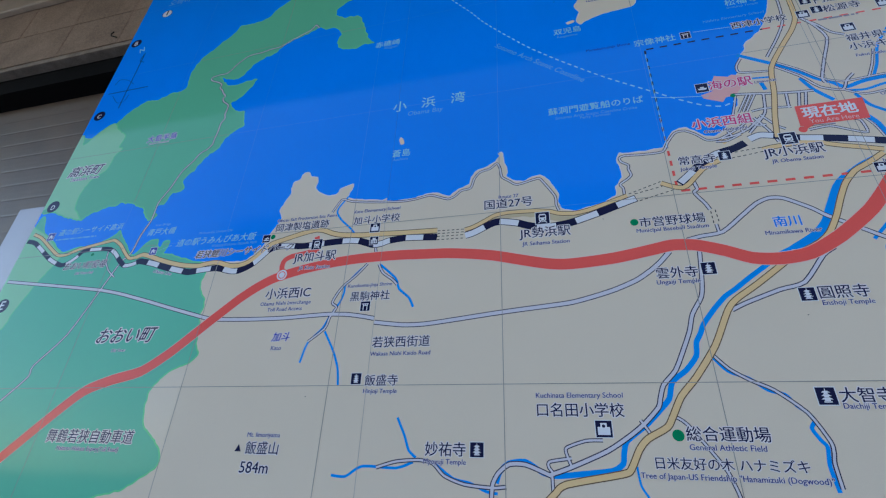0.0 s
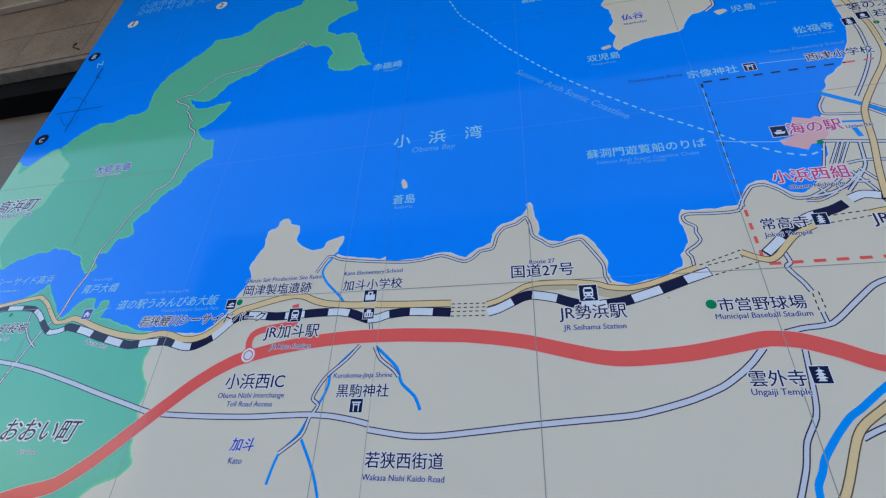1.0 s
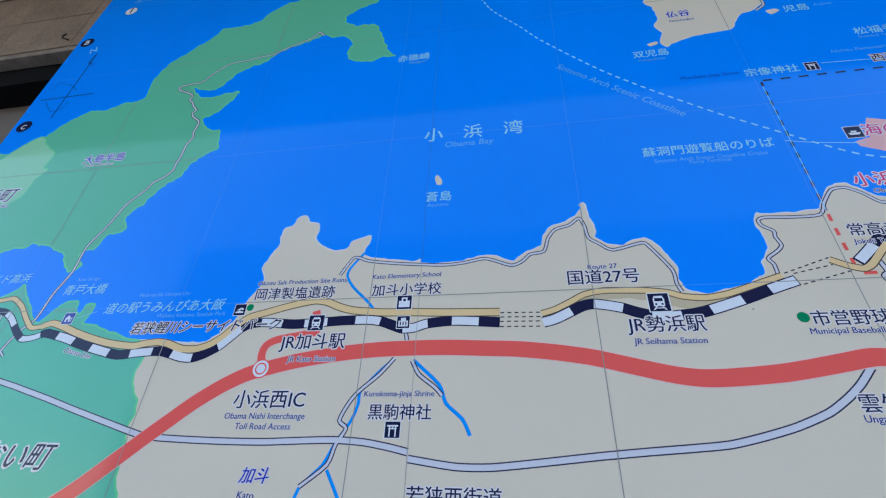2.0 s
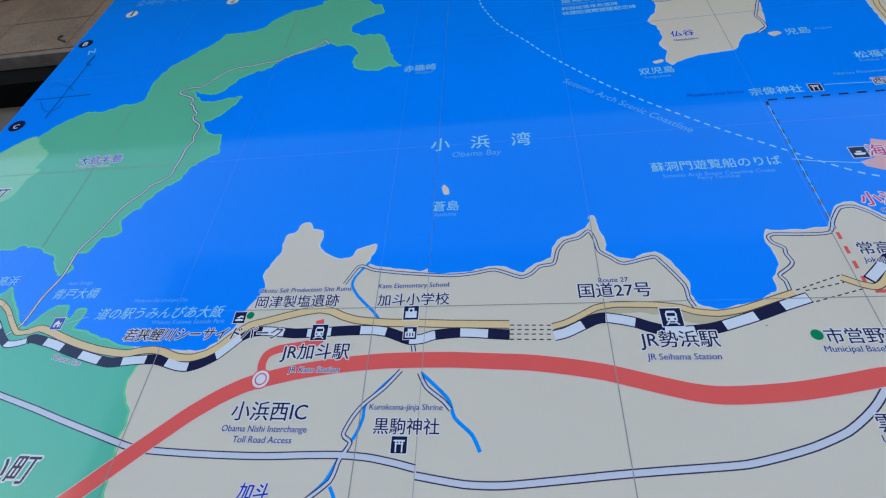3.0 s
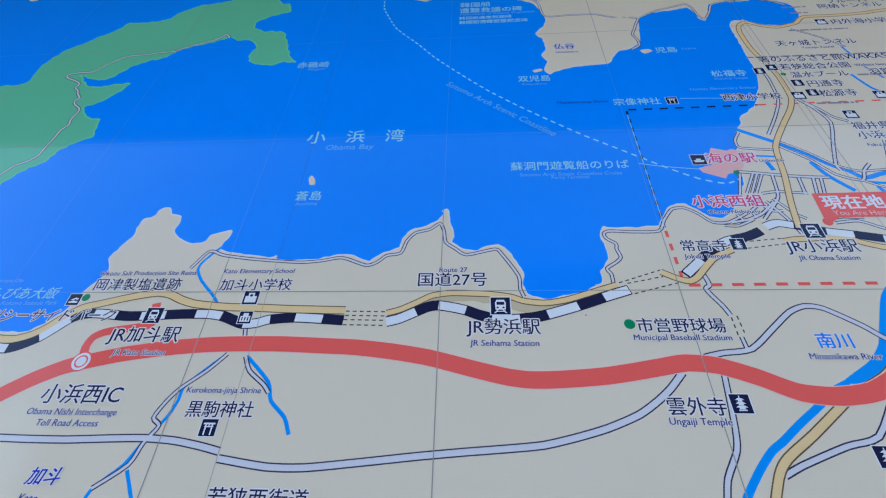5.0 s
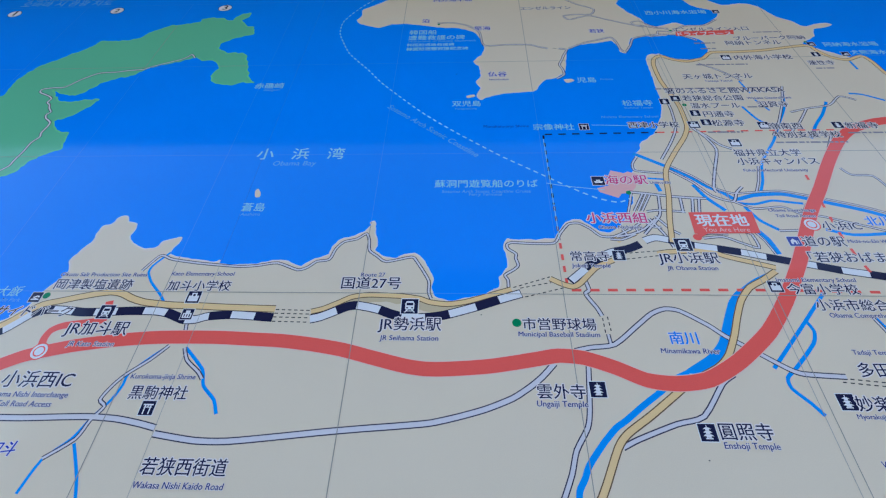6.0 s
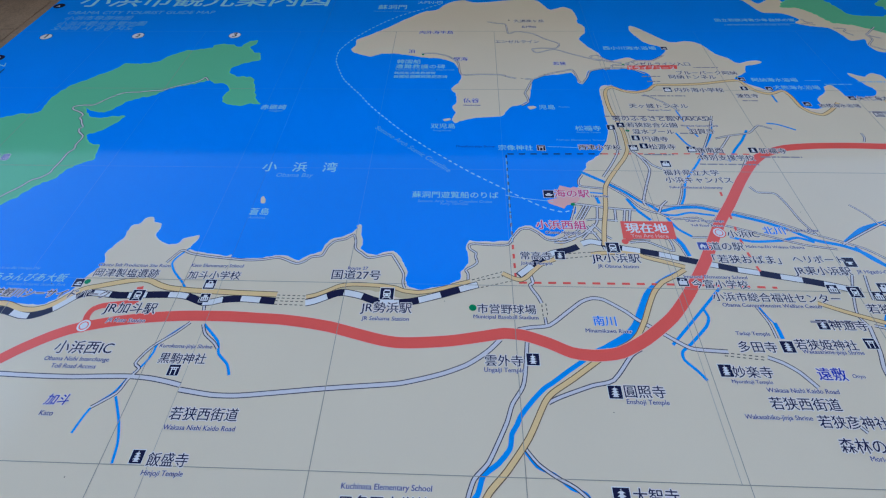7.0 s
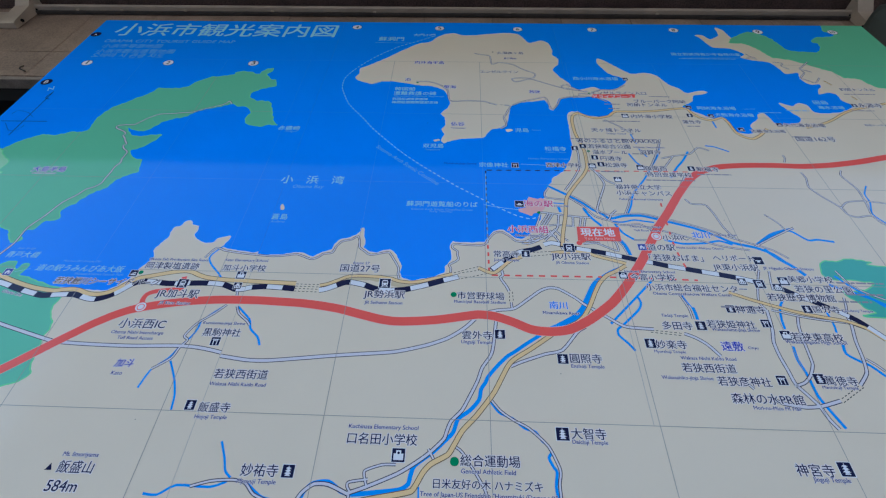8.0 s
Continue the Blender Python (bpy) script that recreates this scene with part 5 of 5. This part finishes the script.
words('Tree of Japan-US Friendship "Hanamizuki (Dogwood)"', 1426, 1475, 221, 'kt', 0)
words('大智寺', 1683, 1574, 60, 'k', 0)
words('Daichiji Temple', 1683, 1564, 61, 'kt', 0)
words('圓照寺', 1701, 1716, 61, 'k', 0)
words('Enshoji Temple', 1701, 1704, 63, 'kt', 0)
words('雲外寺', 1492, 1761, 60, 'k', 0)
words('Ungaiji Temple', 1490, 1749, 63, 'kt', 0)
words('市営野球場', 1481, 1856, 100, 'k', 0)
words('Municipal Baseball Stadium', 1474, 1844, 110, 'kt', 0)
words('南川', 1675, 1837, 37, 'c', 0)
words('Minamikawa River', 1659, 1824, 76, 'kt', 0)
words('常高寺', 1563, 1973, 58, 'k', 0)
words('Jokoji Temple', 1562, 1959, 58, 'kt', 0)
words('JR小浜駅', 1694, 1966, 89, 'k', 0)
words('JR Obama Station', 1702, 1955, 74, 'kt', 0)
words('小浜西組', 1599, 2049, 97, 'p', 0)
words('Obama Nishigumi', 1615, 2035, 69, 'kt', 0)
words('海の駅', 1645, 2137, 72, 'p', 0)
words('Umino-Eki', 1720, 2138, 35, 'kt', 0)
words('天ヶ城トンネル', 1866, 2451, 144, 'k', 0)
words('Tenzejo Tunnel', 1906, 2438, 57, 'kt', 0)
words('箸のふるさと館WAKASA', 1815, 2399, 238, 'k', 0)
words('若狭総合公園', 1843, 2374, 119, 'k', 0)
words('Wakasa General Park', 1970, 2378, 88, 'kt', 0)
words('温水プール', 1852, 2349, 96, 'k', 0)
words('円通寺', 1869, 2321, 58, 'k', 0)
words('松源寺', 1876, 2293, 60, 'k', 0)
words('西津小学校', 1717, 2290, 96, 'k', 0)
words('嶺南西', 1979, 2282, 60, 'k', 0)
words('特別支援学校', 1980, 2257, 118, 'k', 0)
words('新福寺', 2118, 2282, 59, 'k', 0)
words('羽賀寺', 1983, 2351, 59, 'k', 0)
words('福井県立大学', 1887, 2207, 117, 'k', 0)
words('小浜キャンパス', 1885, 2184, 139, 'k', 0)
words('Fukui Prefectural University', 1888, 2165, 109, 'kt', 0)
words('内外海小学校', 1998, 2522, 123, 'k', 0)
words('阿納トンネル', 2000, 2584, 122, 'k', 0)
words('ブルーパーク阿納', 2025, 2604, 158, 'k', 0)
words('エンゼルライン入口', 1898, 2649, 175, 'k', 0)
words('エンゼルライン', 1545, 2773, 128, 'k', 0)
words('久須夜ヶ岳', 1607, 2901, 93, 'k', 0)
words('619m', 1630, 2865, 43, 'kt', 0)
words('若狭', 1700, 2651, 36, 'b', 0)
words('堅海', 1425, 2674, 39, 'b', 0)
words('泊', 1293, 2716, 18, 'b', 0)
words('内外海半島', 1318, 2828, 102, 'b', 0)
words('仏谷', 1452, 2471, 41, 'b', 0)
words('Hotokedani', 1454, 2457, 42, 'kt', 0)
words('蓮性寺', 2145, 2498, 54, 'k', 0)
words('国道162号', 2443, 2420, 110, 'k', 0)
words('釣姫トンネル', 2698, 2686, 109, 'k', 0)
words('永源寺', 2709, 2594, 71, 'k', 0)
words('田烏トンネル', 2674, 2497, 65, 'k', 0)
words('北川', 2033, 2043, 40, 'c', 0)
words('Kitagawa River', 2078, 2049, 61, 'kt', 0)
words('小浜IC', 1962, 2034, 59, 'k', 0)
words('Obama Interchange', 1893, 2071, 74, 'kt', 0)
words('Toll Road Access', 1900, 2061, 62, 'kt', 0)
words('道の駅', 1919, 2002, 63, 'k', 0)
words('Michi-no-Eki Wakasa Obama', 1986, 2009, 107, 'kt', 0)
words('「若狭おばま」', 1916, 1972, 120, 'k', 0)
words('ヘリポート', 2059, 1976, 91, 'k', 0)
words('JR東小浜駅', 2051, 1946, 100, 'k', 0)
words('JR Higashi-Obama Station', 2160, 1952, 110, 'kt', 0)
words('今富小学校', 1861, 1916, 97, 'k', 0)
words('Imatomi Elementary School', 1851, 1935, 111, 'kt', 0)
words('小浜市総合福祉センター', 1888, 1890, 215, 'k', 0)
words('Obama Comprehensive Welfare Center', 1899, 1877, 167, 'kt', 0)
words('美郷小学校', 2202, 1920, 96, 'k', 0)
words('若狭の里公園', 2206, 1894, 119, 'k', 0)
words('若狭歴史博物館', 2138, 1871, 141, 'k', 0)
words('神通寺', 2060, 1838, 60, 'k', 0)
words('国分寺', 2220, 1844, 54, 'k', 0)
words('Kokubunji Temple', 2278, 1846, 63, 'kt', 0)
words('多田寺', 1898, 1795, 60, 'k', 0)
words('Tadaji Temple', 1902, 1823, 55, 'kt', 0)
words('若狭姫神社', 1989, 1802, 97, 'k', 0)
words('Wakasahime-jinja Shrine', 1995, 1793, 95, 'kt', 0)
words('妙楽寺', 1874, 1752, 60, 'k', 0)
words('Myorakuji Temple', 1867, 1741, 61, 'kt', 0)
words('遠敷', 2001, 1751, 43, 'b', 0)
words('Onyu', 2052, 1754, 19, 'kt', 0)
words('若狭西街道', 1911, 1704, 101, 'k', 0)
words('Wakasa Nishi Kaido Road', 1914, 1730, 106, 'kt', 0)
words('若狭彦神社', 1969, 1679, 98, 'k', 0)
words('Wakasahiko-jinja Shrine', 1867, 1687, 96, 'kt', 0)
words('森林の水PR館', 1983, 1646, 130, 'k', 0)
words('Mori-no-Mizu PR Hall', 2016, 1636, 83, 'kt', 0)
words('萬徳寺', 2169, 1686, 58, 'k', 0)
words('Mantokuji Temple', 2157, 1677, 65, 'kt', 0)
words('若狭東高校', 2147, 1777, 101, 'k', 0)
words('Wakasa Higashi High School', 2130, 1769, 119, 'kt', 0)
words('神宮寺', 2045, 1527, 62, 'k', 0)
words('Jinguji Temple', 2066, 1517, 60, 'kt', 0)


def on_land(x, z):
    """Whether a place of the board is printed as land."""
    for ring_of in LAND:
        inside = False
        for p, q in zip(ring_of, ring_of[1:] + ring_of[:1]):
            if (p.y > z) != (q.y > z) and x < (q.x - p.x) * (z - p.y) / (q.y - p.y) + p.x:
                inside = not inside
        if inside:
            return True
    return False


def grid_line(a, b, name="grid_line", land_ink=GREY, width=1.1):
    """A printed grid line: grey over land, pale blue over the sea."""
    a, b = Vector(a), Vector(b)
    count = int((b - a).length / 0.004)
    marks = [a.lerp(b, n / count) for n in range(count + 1)]
    runs, kind = [], None
    for p, q in zip(marks, marks[1:]):
        now = on_land(*((p + q) / 2))
        if now != kind:
            runs.append((now, [p]))
            kind = now
        runs[-1][1].append(q)
    for land, run in runs:
        bm = bmesh.new()
        ribbon(bm, [run[0], run[-1]], width if land else 0.7 * width, 10.8)
        part(name, bm, land_ink if land else SEAGRID)


for n in range(1, 10):
    grid_line((0.0575 + 0.2972 * n, BOTTOM + 0.001), (0.0575 + 0.2972 * n, 2.845))
for z in (0.976, 1.288, 1.601, 1.914, 2.220, 2.531, 2.844):
    grid_line((LEFT, z), (RIGHT, z))
grid_line((1.019, BOTTOM + 0.001), (1.019, TOP), "panel_seam", SEAM, 0.7)
grid_line((1.830, 1.601), (1.830, TOP), "panel_seam", SEAM, 0.8)

# Stone tiles of the upper wall.
shapes = {}
for z0, z1 in ((3.0315, 3.232), (3.236, 3.632), (3.636, 4.032)):
    for n in range(-9, 20):
        x = -0.345 + 0.3285 * n
        key = (z0, z1)
        if key not in shapes:
            bm = bmesh.new()
            block(bm, (0.0012, 0.0, z0), (0.3273, 0.0118, z1), 0.0012)
            tile = mesh_object("tile", bm, STONE, wall)
            shapes[key] = tile.data
        else:
            tile = new("tile", shapes[key])
            tile.parent = wall
        tile.location = (x, WALL_Y + random.uniform(-0.0012, 0.0), 0)
